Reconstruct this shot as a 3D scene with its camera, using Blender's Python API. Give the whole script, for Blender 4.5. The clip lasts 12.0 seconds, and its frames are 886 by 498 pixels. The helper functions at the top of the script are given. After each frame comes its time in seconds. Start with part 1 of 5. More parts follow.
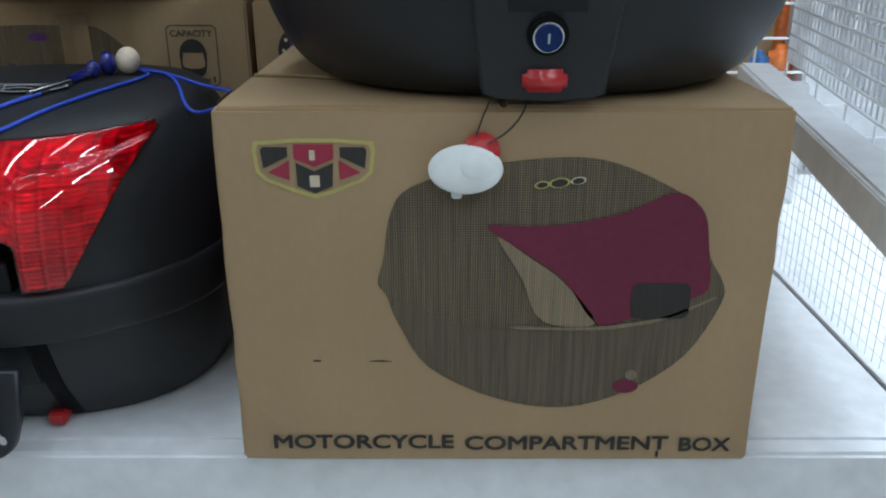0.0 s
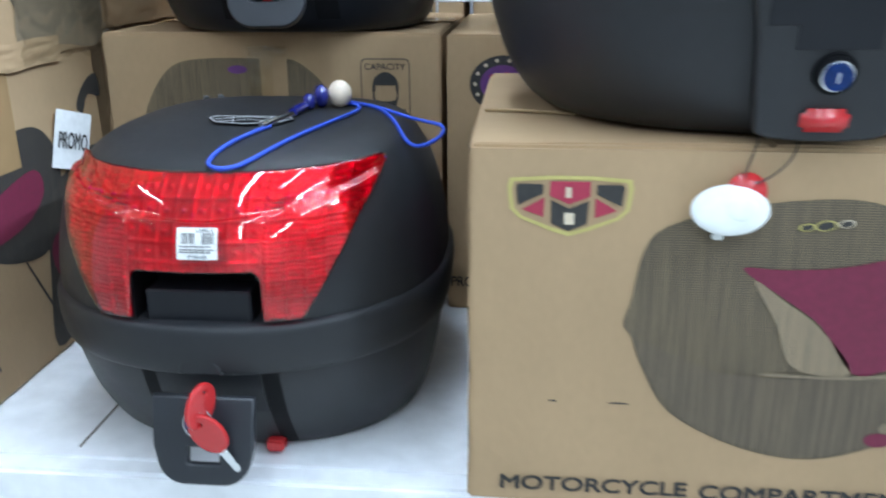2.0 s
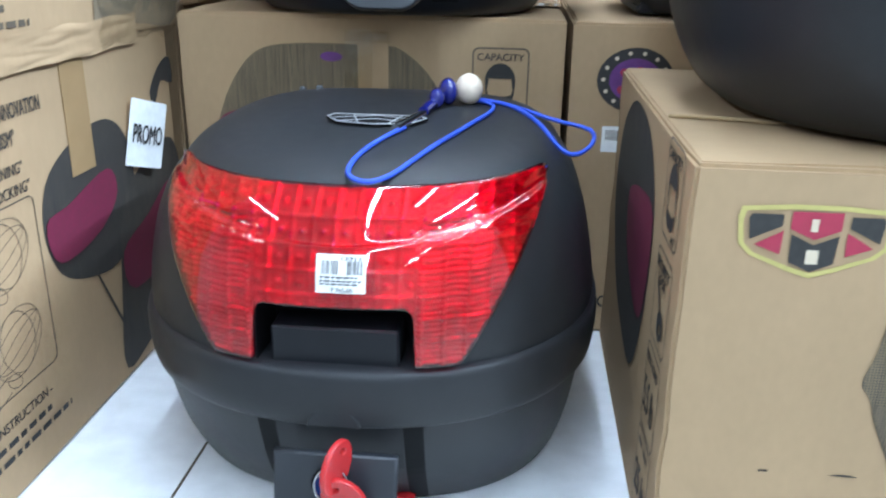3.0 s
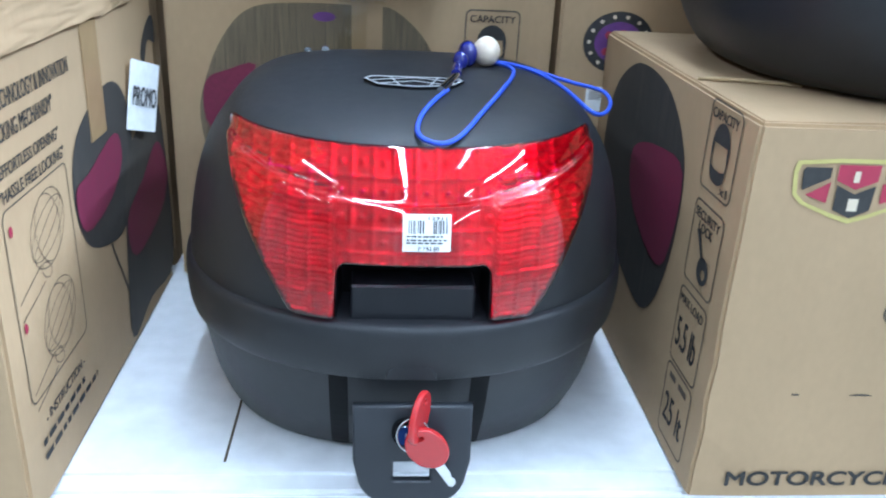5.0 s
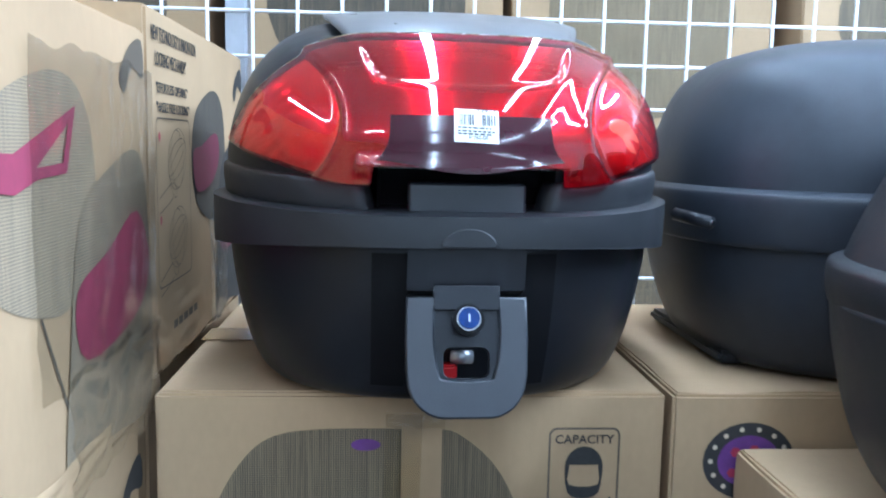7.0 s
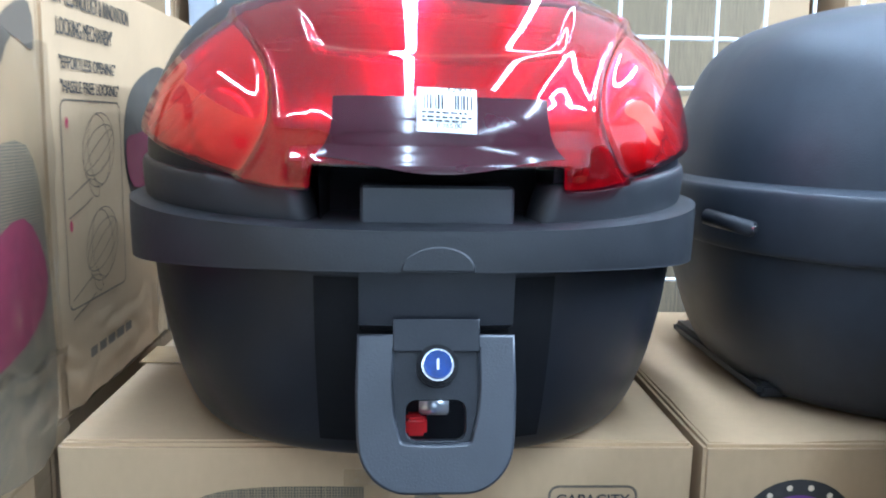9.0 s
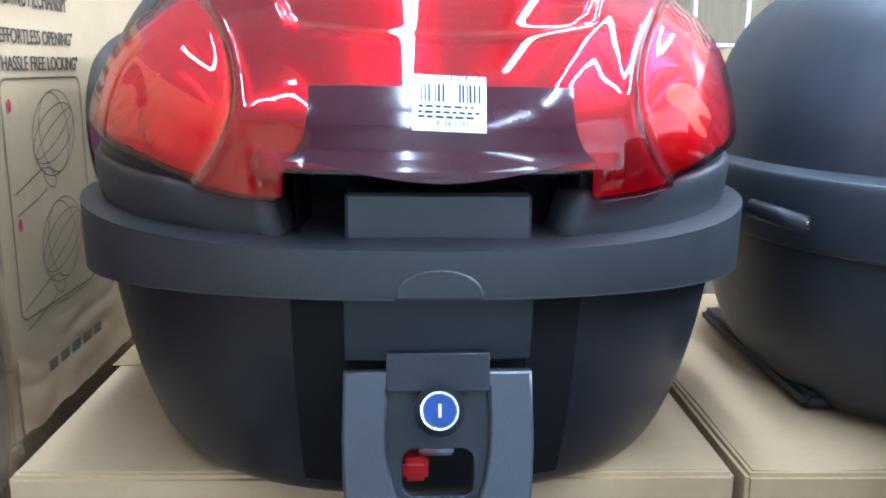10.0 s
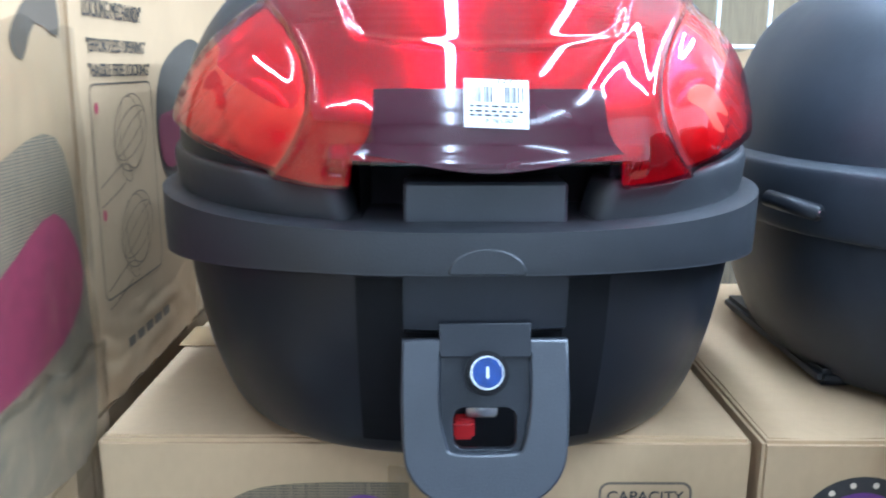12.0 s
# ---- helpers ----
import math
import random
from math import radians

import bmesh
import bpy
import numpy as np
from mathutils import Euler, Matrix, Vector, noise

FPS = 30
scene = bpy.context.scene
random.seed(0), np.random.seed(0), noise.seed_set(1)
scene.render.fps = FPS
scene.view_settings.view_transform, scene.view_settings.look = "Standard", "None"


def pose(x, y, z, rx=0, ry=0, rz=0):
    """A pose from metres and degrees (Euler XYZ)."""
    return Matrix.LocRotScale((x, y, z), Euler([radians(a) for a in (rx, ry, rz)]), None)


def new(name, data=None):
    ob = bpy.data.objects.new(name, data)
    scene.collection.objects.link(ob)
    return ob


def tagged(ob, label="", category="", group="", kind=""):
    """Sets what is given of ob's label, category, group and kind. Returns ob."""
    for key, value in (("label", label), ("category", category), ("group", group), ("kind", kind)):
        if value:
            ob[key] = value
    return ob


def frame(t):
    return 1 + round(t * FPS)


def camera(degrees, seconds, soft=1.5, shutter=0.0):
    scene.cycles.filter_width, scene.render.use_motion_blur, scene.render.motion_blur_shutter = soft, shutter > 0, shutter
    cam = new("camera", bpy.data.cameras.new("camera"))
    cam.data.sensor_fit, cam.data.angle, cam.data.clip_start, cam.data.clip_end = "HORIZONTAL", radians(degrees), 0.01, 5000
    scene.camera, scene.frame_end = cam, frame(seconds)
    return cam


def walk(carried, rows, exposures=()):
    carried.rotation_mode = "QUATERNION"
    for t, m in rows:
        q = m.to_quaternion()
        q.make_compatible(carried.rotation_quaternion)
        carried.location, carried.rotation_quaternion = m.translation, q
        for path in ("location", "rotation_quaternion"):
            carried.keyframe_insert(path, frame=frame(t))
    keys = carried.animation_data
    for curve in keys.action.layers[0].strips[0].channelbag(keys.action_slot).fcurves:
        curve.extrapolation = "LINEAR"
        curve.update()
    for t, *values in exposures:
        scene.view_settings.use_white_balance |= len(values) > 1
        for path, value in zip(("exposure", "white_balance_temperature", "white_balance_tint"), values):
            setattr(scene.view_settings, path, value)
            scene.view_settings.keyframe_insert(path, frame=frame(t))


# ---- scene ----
cam = camera(55.9, 12.0, soft=2.0, shutter=0.5)
METRES, EYE, TILT, LEAN, TURN = 1.1, 0.4235, -21.0, 0.0, 0.0
ROWS = [
    (0.0, 0.0, 0.0, 0.0, 0.0, 0.0, -0.0),
    (0.5, 0.0003, -0.0005, 0.0053, 0.02, 0.47, -0.09),
    (1.0, -0.014, -0.0045, 0.0069, 0.41, 0.7, -0.26),
    (1.5, -0.0502, -0.0161, 0.0003, 1.23, 1.78, -0.94),
    (2.0, -0.1199, 0.0034, 0.0054, 5.12, 1.85, -1.58),
    (2.5, -0.1932, 0.0708, 0.0294, 5.24, 2.57, -1.66),
    (3.0, -0.2486, 0.0967, 0.0348, 4.74, 0.73, -2.82),
    (5.0, -0.3798, 0.0712, 0.0305, -4.61, -1.86, -1.15),
    (5.5, -0.4039, 0.079, 0.0843, -8.25, 4.63, 2.02),
    (6.0, -0.4216, 0.1033, 0.1245, -8.62, 9.64, 2.09),
    (6.5, -0.4235, 0.1849, 0.1876, -5.72, 13.76, 1.03),
    (8.5, -0.3873, 0.3316, 0.2524, -2.55, 13.57, -0.35),
    (9.0, -0.3841, 0.3691, 0.2693, -2.73, 12.38, -0.06),
    (9.5, -0.3793, 0.4192, 0.3113, -2.45, 9.22, 0.41),
    (10.0, -0.3785, 0.4313, 0.3134, -2.07, 8.67, 0.07),
    (10.5, -0.3767, 0.4342, 0.3147, -2.27, 8.63, -0.05),
    (11.0, -0.375, 0.4279, 0.3124, -2.34, 8.66, 0.01),
    (11.5, -0.3743, 0.4196, 0.3064, -1.76, 8.69, -0.12),
    (12.0, -0.3898, 0.3871, 0.2984, -0.35, 8.7, -0.13),
]
EXPOSURES = [(0.0, -2.15, 6700, 10), (0.5, -1.75, 6700, 10), (0.9, -1.7, 6650, 10), (1.5, -1.3, 6350, 10), (2.0, -0.9, 6200, 10), (2.6, -0.6, 6050, 10), (5.0, -0.6, 5750, 10), (6.0, -0.2, 5300, 10), (6.5, -0.45, 5400, 10), (8.5, -0.15, 5550, 10), (11.0, 0.0, 5550, 10), (12.0, 0.02, 5550, 10)]
walk(cam, [(t, pose(0, 0, EYE, TILT, LEAN, TURN) @ pose(METRES * x, METRES * y, METRES * z, 90 + pitch, roll, yaw)) for t, x, y, z, yaw, pitch, roll in ROWS], EXPOSURES)

# ---- world and lamps ----
world = bpy.data.worlds.new("world")
scene.world = world
world.use_nodes = True
world.node_tree.nodes["Background"].inputs[0].default_value = (0.9, 0.95, 1.0, 1)
world.node_tree.nodes["Background"].inputs[1].default_value = 0.25


def tube_lamp(x, y, z, length, power, width=0.05):
    data = bpy.data.lights.new("tube_light", "AREA")
    data.shape, data.size, data.size_y, data.energy = "RECTANGLE", width, length, power
    data.color = (0.70, 0.85, 1.0)
    ob = new("tube_light", data)
    ob.matrix_world = pose(x, y, z)
    return ob


LAMPS = [(-0.42, 0.3, 1.9, 3.6, 75), (1.0, 0.2, 1.9, 2.4, 85), (0.14, 1.1, 1.9, 2.4, 24), (-2.1, 0.0, 1.9, 2.4, 60), (1.0, -2.8, 1.9, 2.4, 60), (-0.42, -3.1, 1.9, 2.4, 60), (1.5, 0.95, 1.9, 2.2, 260)]
for lx, ly, lz, ll, lp in LAMPS:
    tube_lamp(lx, ly, lz, ll, lp)


# ---- materials ----
def material(name, color, rough=0.5, metal=0.0, spread=0.12, scale=30.0, bump=0.0, bump_scale=300.0, coat=0.0, emit=0.0, stretch=(1, 1, 1), spec=0.5, fine=0.06, stain=2.5):
    """Principled surface with two sizes of colour variation and a fine relief."""
    m = bpy.data.materials.new(name)
    m.use_nodes = True
    nt = m.node_tree
    n, l = nt.nodes, nt.links
    b = n["Principled BSDF"]
    b.inputs["Roughness"].default_value, b.inputs["Metallic"].default_value = rough, metal
    b.inputs["Coat Weight"].default_value = coat
    b.inputs["Coat Roughness"].default_value = 0.04
    b.inputs["Specular IOR Level"].default_value = spec
    co = n.new("ShaderNodeTexCoord")
    mp = n.new("ShaderNodeMapping")
    mp.inputs["Scale"].default_value = stretch
    l.new(co.outputs["Object"], mp.inputs["Vector"])
    big = n.new("ShaderNodeTexNoise")
    big.inputs["Scale"].default_value, big.inputs["Detail"].default_value = stain, 6
    small = n.new("ShaderNodeTexNoise")
    small.inputs["Scale"].default_value, small.inputs["Detail"].default_value = scale, 8
    for t in (big, small):
        l.new(mp.outputs[0], t.inputs["Vector"])
    last = None
    for tex, amount in ((big, spread), (small, fine)):
        ramp = n.new("ShaderNodeMapRange")
        ramp.inputs[1].default_value, ramp.inputs[2].default_value = 0.3, 0.7
        ramp.inputs[3].default_value, ramp.inputs[4].default_value = 1 - amount, 1 + amount
        l.new(tex.outputs["Fac"], ramp.inputs[0])
        if last is None:
            last = ramp.outputs[0]
        else:
            mul = n.new("ShaderNodeMath")
            mul.operation = "MULTIPLY"
            l.new(last, mul.inputs[0])
            l.new(ramp.outputs[0], mul.inputs[1])
            last = mul.outputs[0]
    mix = n.new("ShaderNodeVectorMath")
    mix.operation = "SCALE"
    mix.inputs[0].default_value = color
    l.new(last, mix.inputs["Scale"])
    l.new(mix.outputs[0], b.inputs["Base Color"])
    rr = n.new("ShaderNodeMapRange")
    rr.inputs[3].default_value, rr.inputs[4].default_value = max(rough - 0.06, 0.02), min(rough + 0.06, 1)
    l.new(small.outputs["Fac"], rr.inputs[0])
    l.new(rr.outputs[0], b.inputs["Roughness"])
    if bump:
        nz = n.new("ShaderNodeTexNoise")
        nz.inputs["Scale"].default_value, nz.inputs["Detail"].default_value = bump_scale, 3
        l.new(mp.outputs[0], nz.inputs["Vector"])
        bp = n.new("ShaderNodeBump")
        bp.inputs["Strength"].default_value, bp.inputs["Distance"].default_value = bump, 0.002
        l.new(nz.outputs["Fac"], bp.inputs["Height"])
        l.new(bp.outputs[0], b.inputs["Normal"])
    if emit:
        b.inputs["Emission Color"].default_value = (*color, 1)
        b.inputs["Emission Strength"].default_value = emit
    return m


def clear_tinted(name, tint, gloss_rough=0.03, ior=0.05):
    """Thin clear plastic: tinted see-through with a glossy skin."""
    m = bpy.data.materials.new(name)
    m.use_nodes = True
    n, l = m.node_tree.nodes, m.node_tree.links
    n.remove(n["Principled BSDF"])
    tr, gl, lw, mx = n.new("ShaderNodeBsdfTransparent"), n.new("ShaderNodeBsdfGlossy"), n.new("ShaderNodeLayerWeight"), n.new("ShaderNodeMixShader")
    tr.inputs[0].default_value = (*tint, 1)
    gl.inputs["Roughness"].default_value = gloss_rough
    lw.inputs[0].default_value = 0.5
    po, rg = n.new("ShaderNodeMath"), n.new("ShaderNodeMapRange")
    po.operation = "POWER"
    po.inputs[1].default_value = 3.2
    l.new(lw.outputs["Facing"], po.inputs[0])
    l.new(po.outputs[0], rg.inputs[0])
    rg.inputs[3].default_value, rg.inputs[4].default_value = ior, 0.95
    l.new(rg.outputs[0], mx.inputs[0])
    l.new(tr.outputs[0], mx.inputs[1])
    l.new(gl.outputs[0], mx.inputs[2])
    l.new(mx.outputs[0], n["Material Output"].inputs[0])
    return m


def dotted_print(name, ink, paper, pitch=700.0, fill=0.5):
    """Coarse screen print: ink in fine uprights and dots over the board colour."""
    m = material(name, ink, 0.75, spread=0.25, scale=60, fine=0.15, stain=7)
    n, l = m.node_tree.nodes, m.node_tree.links
    b = n["Principled BSDF"]
    src = b.inputs["Base Color"].links[0].from_socket
    co = n.new("ShaderNodeTexCoord")
    mp = n.new("ShaderNodeMapping")
    mp.inputs["Scale"].default_value = (1, 1, 0.03)
    l.new(co.outputs["Object"], mp.inputs[0])
    nz = n.new("ShaderNodeTexNoise")
    nz.inputs["Scale"].default_value, nz.inputs["Detail"].default_value = 420, 2
    l.new(mp.outputs[0], nz.inputs["Vector"])
    vo = n.new("ShaderNodeTexVoronoi")
    vo.inputs["Scale"].default_value, vo.inputs["Randomness"].default_value = pitch, 0.0
    l.new(co.outputs["Object"], vo.inputs["Vector"])
    add = n.new("ShaderNodeMath")
    add.operation = "MULTIPLY_ADD"
    add.inputs[1].default_value = 0.9
    half = n.new("ShaderNodeMath")
    half.operation = "MULTIPLY"
    half.inputs[1].default_value = 0.34
    l.new(nz.outputs["Fac"], half.inputs[0])
    l.new(vo.outputs["Distance"], add.inputs[0])
    l.new(half.outputs[0], add.inputs[2])
    rg = n.new("ShaderNodeMapRange")
    rg.inputs[1].default_value, rg.inputs[2].default_value = fill - 0.16, fill + 0.2
    l.new(add.outputs[0], rg.inputs[0])
    mx = n.new("ShaderNodeMix")
    mx.data_type = "RGBA"
    l.new(rg.outputs[0], mx.inputs["Factor"])
    l.new(src, mx.inputs["A"])
    mx.inputs["B"].default_value = (*paper, 1)
    l.new(mx.outputs["Result"], b.inputs["Base Color"])
    return m


CARD = (0.395, 0.267, 0.150)
cardboard = material("cardboard", CARD, 0.72, spread=0.09, scale=160, fine=0.03, bump=0.2, bump_scale=45, stretch=(1, 1, 0.6), spec=0.3, stain=6)
cardboard_edge = material("cardboard_edge", (0.33, 0.23, 0.12), 0.85, spread=0.1, scale=150)
brown_tape = material("brown_tape", (0.35, 0.225, 0.11), 0.22, spread=0.12, scale=30, bump=0.3, bump_scale=40, coat=0.5)
clear_tape = clear_tinted("clear_tape", (0.93, 0.92, 0.87), 0.14, 0.06)
film_wrap = clear_tinted("film_wrap", (0.9, 0.9, 0.88), 0.2, 0.05)
ink_black = material("ink_black", (0.028, 0.026, 0.024), 0.7, spread=0.2, scale=200, fine=0.2)
ink_line = material("ink_line", (0.10, 0.075, 0.05), 0.7, spread=0.2, scale=200)
ink_red = material("ink_red", (0.33, 0.025, 0.055), 0.65, spread=0.12, scale=150)
ink_maroon = material("ink_maroon", (0.145, 0.012, 0.038), 0.65, spread=0.15, scale=200, fine=0.12)
ink_yellow = material("ink_yellow", (0.46, 0.39, 0.13), 0.7, spread=0.1, scale=150)
ink_purple = material("ink_purple", (0.12, 0.035, 0.17), 0.7, spread=0.2, scale=90, fine=0.2)
ink_cream = material("ink_cream", (0.62, 0.52, 0.38), 0.7, spread=0.1, scale=100)
print_grey = dotted_print("print_grey", (0.038, 0.033, 0.027), (0.25, 0.182, 0.10), 520, 0.62)
print_dark = dotted_print("print_dark", (0.02, 0.018, 0.017), (0.115, 0.09, 0.06), 600, 0.76)
print_mid = dotted_print("print_mid", (0.036, 0.032, 0.027), (0.19, 0.14, 0.085), 560, 0.68)
print_pale = dotted_print("print_pale", (0.13, 0.105, 0.075), (0.34, 0.25, 0.15), 520, 0.54)
print_rose = material("print_rose", (0.26, 0.035, 0.07), 0.7, spread=0.15, scale=120, fine=0.12)
black_plastic = material("black_plastic", (0.0150, 0.0160, 0.0185), 0.48, spread=0.12, scale=90, bump=0.12, bump_scale=900, fine=0.1, spec=0.44)
# Paler copy of black_plastic: lamp sheen on the plain box, put into the colour.
lit_plastic = material("lit_plastic", (0.024, 0.028, 0.036), 0.44, spread=0.15, scale=70, bump=0.12, bump_scale=900, fine=0.1, spec=0.4)
black_smooth = material("black_smooth", (0.011, 0.0122, 0.0155), 0.36, spread=0.1, scale=60, bump=0.06, bump_scale=700, spec=0.26)
grey_plastic = material("grey_plastic", (0.024, 0.0265, 0.032), 0.38, spread=0.12, scale=90, bump=0.1, bump_scale=900)
# Near-black: black fittings, and the shade painted into recesses and grooves.
black_and_shade = material("black_and_shade", (0.005, 0.005, 0.006), 0.7, spread=0.1, scale=60, spec=0.15)
gloss_grey = material("gloss_grey", (0.075, 0.08, 0.088), 0.3, spread=0.06, scale=40, spec=0.8)
maroon_plate = material("maroon_plate", (0.035, 0.003, 0.010), 0.12, spread=0.1, scale=40, coat=0.15)
lens_skin = clear_tinted("lens_skin", (0.96, 0.11, 0.25), 0.022, 0.08)
lens_back = material("lens_back", (0.56, 0.006, 0.07), 0.2, metal=0.5, spread=0.4, scale=160, fine=0.4, stain=16)
lens_back_plain = material("lens_back_plain", (0.29, 0.005, 0.034), 0.22, metal=0.65, spread=0.45, scale=25, fine=0.12, stain=11)
# Orange stands for cardboard mirrored in the lens, painted into the reflector.
lens_back_reflection = material("lens_back_reflection", (0.62, 0.075, 0.05), 0.18, metal=0.45, spread=0.25, scale=50, stain=14)
red_plastic = material("red_plastic", (0.52, 0.022, 0.025), 0.25, spread=0.08, scale=60, coat=0.4)
chrome = material("chrome", (0.72, 0.74, 0.77), 0.14, metal=1.0, spread=0.06, scale=60)
blue_face = material("blue_face", (0.003, 0.022, 0.11), 0.3, spread=0.25, scale=200, fine=0.25, spec=0.2)
blue_cord = material("blue_cord", (0.03, 0.085, 0.56), 0.6, spread=0.15, scale=400, bump=0.5, bump_scale=900)
blue_bead = material("blue_bead", (0.012, 0.016, 0.17), 0.12, spread=0.1, scale=60, coat=0.8)
cream_bead = material("cream_bead", (0.72, 0.6, 0.47), 0.45, spread=0.12, scale=120, fine=0.1)
white_plastic = material("white_plastic", (0.78, 0.8, 0.78), 0.3, spread=0.04, scale=60)
white_paper = material("white_paper", (0.8, 0.8, 0.79), 0.55, spread=0.04, scale=120)
white_metal = material("white_metal", (0.84, 0.85, 0.87), 0.32, spread=0.05, scale=40, bump=0.05, bump_scale=200)
wire_white = material("wire_white", (0.8, 0.81, 0.83), 0.35, spread=0.05, scale=60)
silver_paint = material("silver_paint", (0.68, 0.69, 0.71), 0.35, metal=0.4, spread=0.08, scale=90)
steel = material("steel", (0.5, 0.52, 0.56), 0.3, metal=0.7, spread=0.08, scale=60)
wall_paint = material("wall_paint", (0.7, 0.7, 0.68), 0.8, spread=0.06, scale=12, bump=0.1, bump_scale=120)
ceiling_paint = material("ceiling_paint", (0.78, 0.78, 0.77), 0.85, spread=0.05, scale=12)
floor_tile = material("floor_tile", (0.5, 0.49, 0.46), 0.3, spread=0.1, scale=20)
pack_orange = material("pack_orange", (0.75, 0.18, 0.03), 0.35, spread=0.5, scale=40, fine=0.3, stain=22)
pack_blue = material("pack_blue", (0.03, 0.16, 0.42), 0.35, spread=0.4, scale=40, stain=20)
pack_maroon = material("pack_maroon", (0.22, 0.03, 0.06), 0.35, spread=0.4, scale=40, stain=20)


# ---- builders ----
def link_mesh(name, me, mat, parent, label="", smooth=False):
    ob = new(name, me)
    if mat:
        me.materials.append(mat)
    if smooth:
        me.polygons.foreach_set("use_smooth", [True] * len(me.polygons))
    ob.parent = parent
    if label:
        tagged(ob, label)
    return ob


def part(name, bm, mat, parent, label="", smooth=False):
    me = bpy.data.meshes.new(name)
    bmesh.ops.recalc_face_normals(bm, faces=bm.faces)
    bm.to_mesh(me)
    bm.free()
    return link_mesh(name, me, mat, parent, label, smooth)


def thing(name, label, category, group="", kind="", at=(0, 0, 0)):
    ob = new(name)
    ob.empty_display_size = 0.05
    return tagged(ob, label, category, group, kind)


def box_bm(x0, x1, y0, y1, z0, z1, bevel=0.0, segs=2):
    bm = bmesh.new()
    bmesh.ops.create_cube(bm, size=1, matrix=Matrix.Translation(((x0 + x1) / 2, (y0 + y1) / 2, (z0 + z1) / 2)) @ Matrix.Diagonal((x1 - x0, y1 - y0, z1 - z0, 1)))
    if bevel:
        bmesh.ops.bevel(bm, geom=list(bm.edges), offset=bevel, segments=segs, affect="EDGES")
    return bm


def cyl_bm(m, r1, r2, h, segs=32, bevel=0.0):
    bm = bmesh.new()
    bmesh.ops.create_cone(bm, cap_ends=True, segments=segs, radius1=r1, radius2=r2, depth=h, matrix=m)
    if bevel:
        es = [e for e in bm.edges if len(e.link_faces) == 2 and any(len(f.verts) > 4 for f in e.link_faces)]
        bmesh.ops.bevel(bm, geom=es, offset=bevel, segments=2, affect="EDGES")
    return bm


def rrect(cu, cv, w, h, r, n=5):
    """A rounded rectangle as points."""
    pts = []
    for k, (sx, sy) in enumerate(((1, 1), (-1, 1), (-1, -1), (1, -1))):
        for i in range(n + 1):
            a = radians(90 * k + 90 * i / n)
            pts.append((cu + sx * (w / 2 - r) + r * math.cos(a), cv + sy * (h / 2 - r) + r * math.sin(a)))
    return pts


def oval(cu, cv, ru, rv, turn=0.0, n=28):
    c, s = math.cos(radians(turn)), math.sin(radians(turn))
    out = []
    for i in range(n):
        a = 2 * math.pi * i / n
        x, y = ru * math.cos(a), rv * math.sin(a)
        out.append((cu + c * x - s * y, cv + s * x + c * y))
    return out


def smooth_loop(pts, k=5):
    """A closed soft curve through a few corner points."""
    out, n = [], len(pts)
    for i in range(n):
        p0, p1, p2, p3 = (Vector((*pts[(i + j) % n], 0)) for j in (-1, 0, 1, 2))
        for s in range(k):
            t = s / k
            q = 0.5 * (2 * p1 + (p2 - p0) * t + (2 * p0 - 5 * p1 + 4 * p2 - p3) * t * t + (3 * p1 - p0 - 3 * p2 + p3) * t ** 3)
            out.append((q.x, q.y))
    return out


def baked(curve_data):
    """A curve or text turned into a plain mesh."""
    tmp = new("tmp", curve_data)
    me = bpy.data.meshes.new_from_object(tmp.evaluated_get(bpy.context.evaluated_depsgraph_get()))
    bpy.data.objects.remove(tmp)
    return me


def flat_mesh(loops, extrude=0.0, bevel=0.0):
    cu = bpy.data.curves.new("outline", "CURVE")
    cu.dimensions, cu.fill_mode, cu.extrude, cu.bevel_depth, cu.bevel_resolution = "2D", "BOTH", extrude, bevel, 1
    for pts in loops:
        sp = cu.splines.new("POLY")
        sp.points.add(len(pts) - 1)
        for p, (u, v) in zip(sp.points, pts):
            p.co = (u, v, 0, 1)
        sp.use_cyclic_u = True
    return baked(cu)


def plane_of(axis, value, side=-1):
    """The map from a face's own right and up to the world. axis y: a face towards -y (u is x). axis x: side 1 faces +x (u is y), side -1 faces -x (u is y). axis z: seen from above."""
    if axis == "y":
        cols = ((1, 0, 0), (0, 0, 1), (0, -1, 0), (0, value, 0))
    elif axis == "x" and side > 0:
        cols = ((0, 1, 0), (0, 0, 1), (1, 0, 0), (value, 0, 0))
    elif axis == "x":
        cols = ((0, -1, 0), (0, 0, 1), (-1, 0, 0), (value, 0, 0))
    else:
        cols = ((1, 0, 0), (0, 1, 0), (0, 0, 1), (0, 0, value))
    m = Matrix.Identity(4)
    for j, c in enumerate(cols):
        for i in range(3):
            m[i][j] = c[i]
    return m


def inked(name, loops, plane, mat, parent, layer=1, label=""):
    """A print lying on a face."""
    me = flat_mesh(loops)
    me.transform(plane @ Matrix.Translation((0, 0, 0.0005 * layer)))
    return link_mesh(name, me, mat, parent, label)


def plate(name, loops, plane, thick, bevel, mat, parent, label="", lift=0.0):
    me = flat_mesh(loops, thick / 2 - bevel, bevel)
    me.transform(plane @ Matrix.Translation((0, 0, lift)))
    return link_mesh(name, me, mat, parent, label)


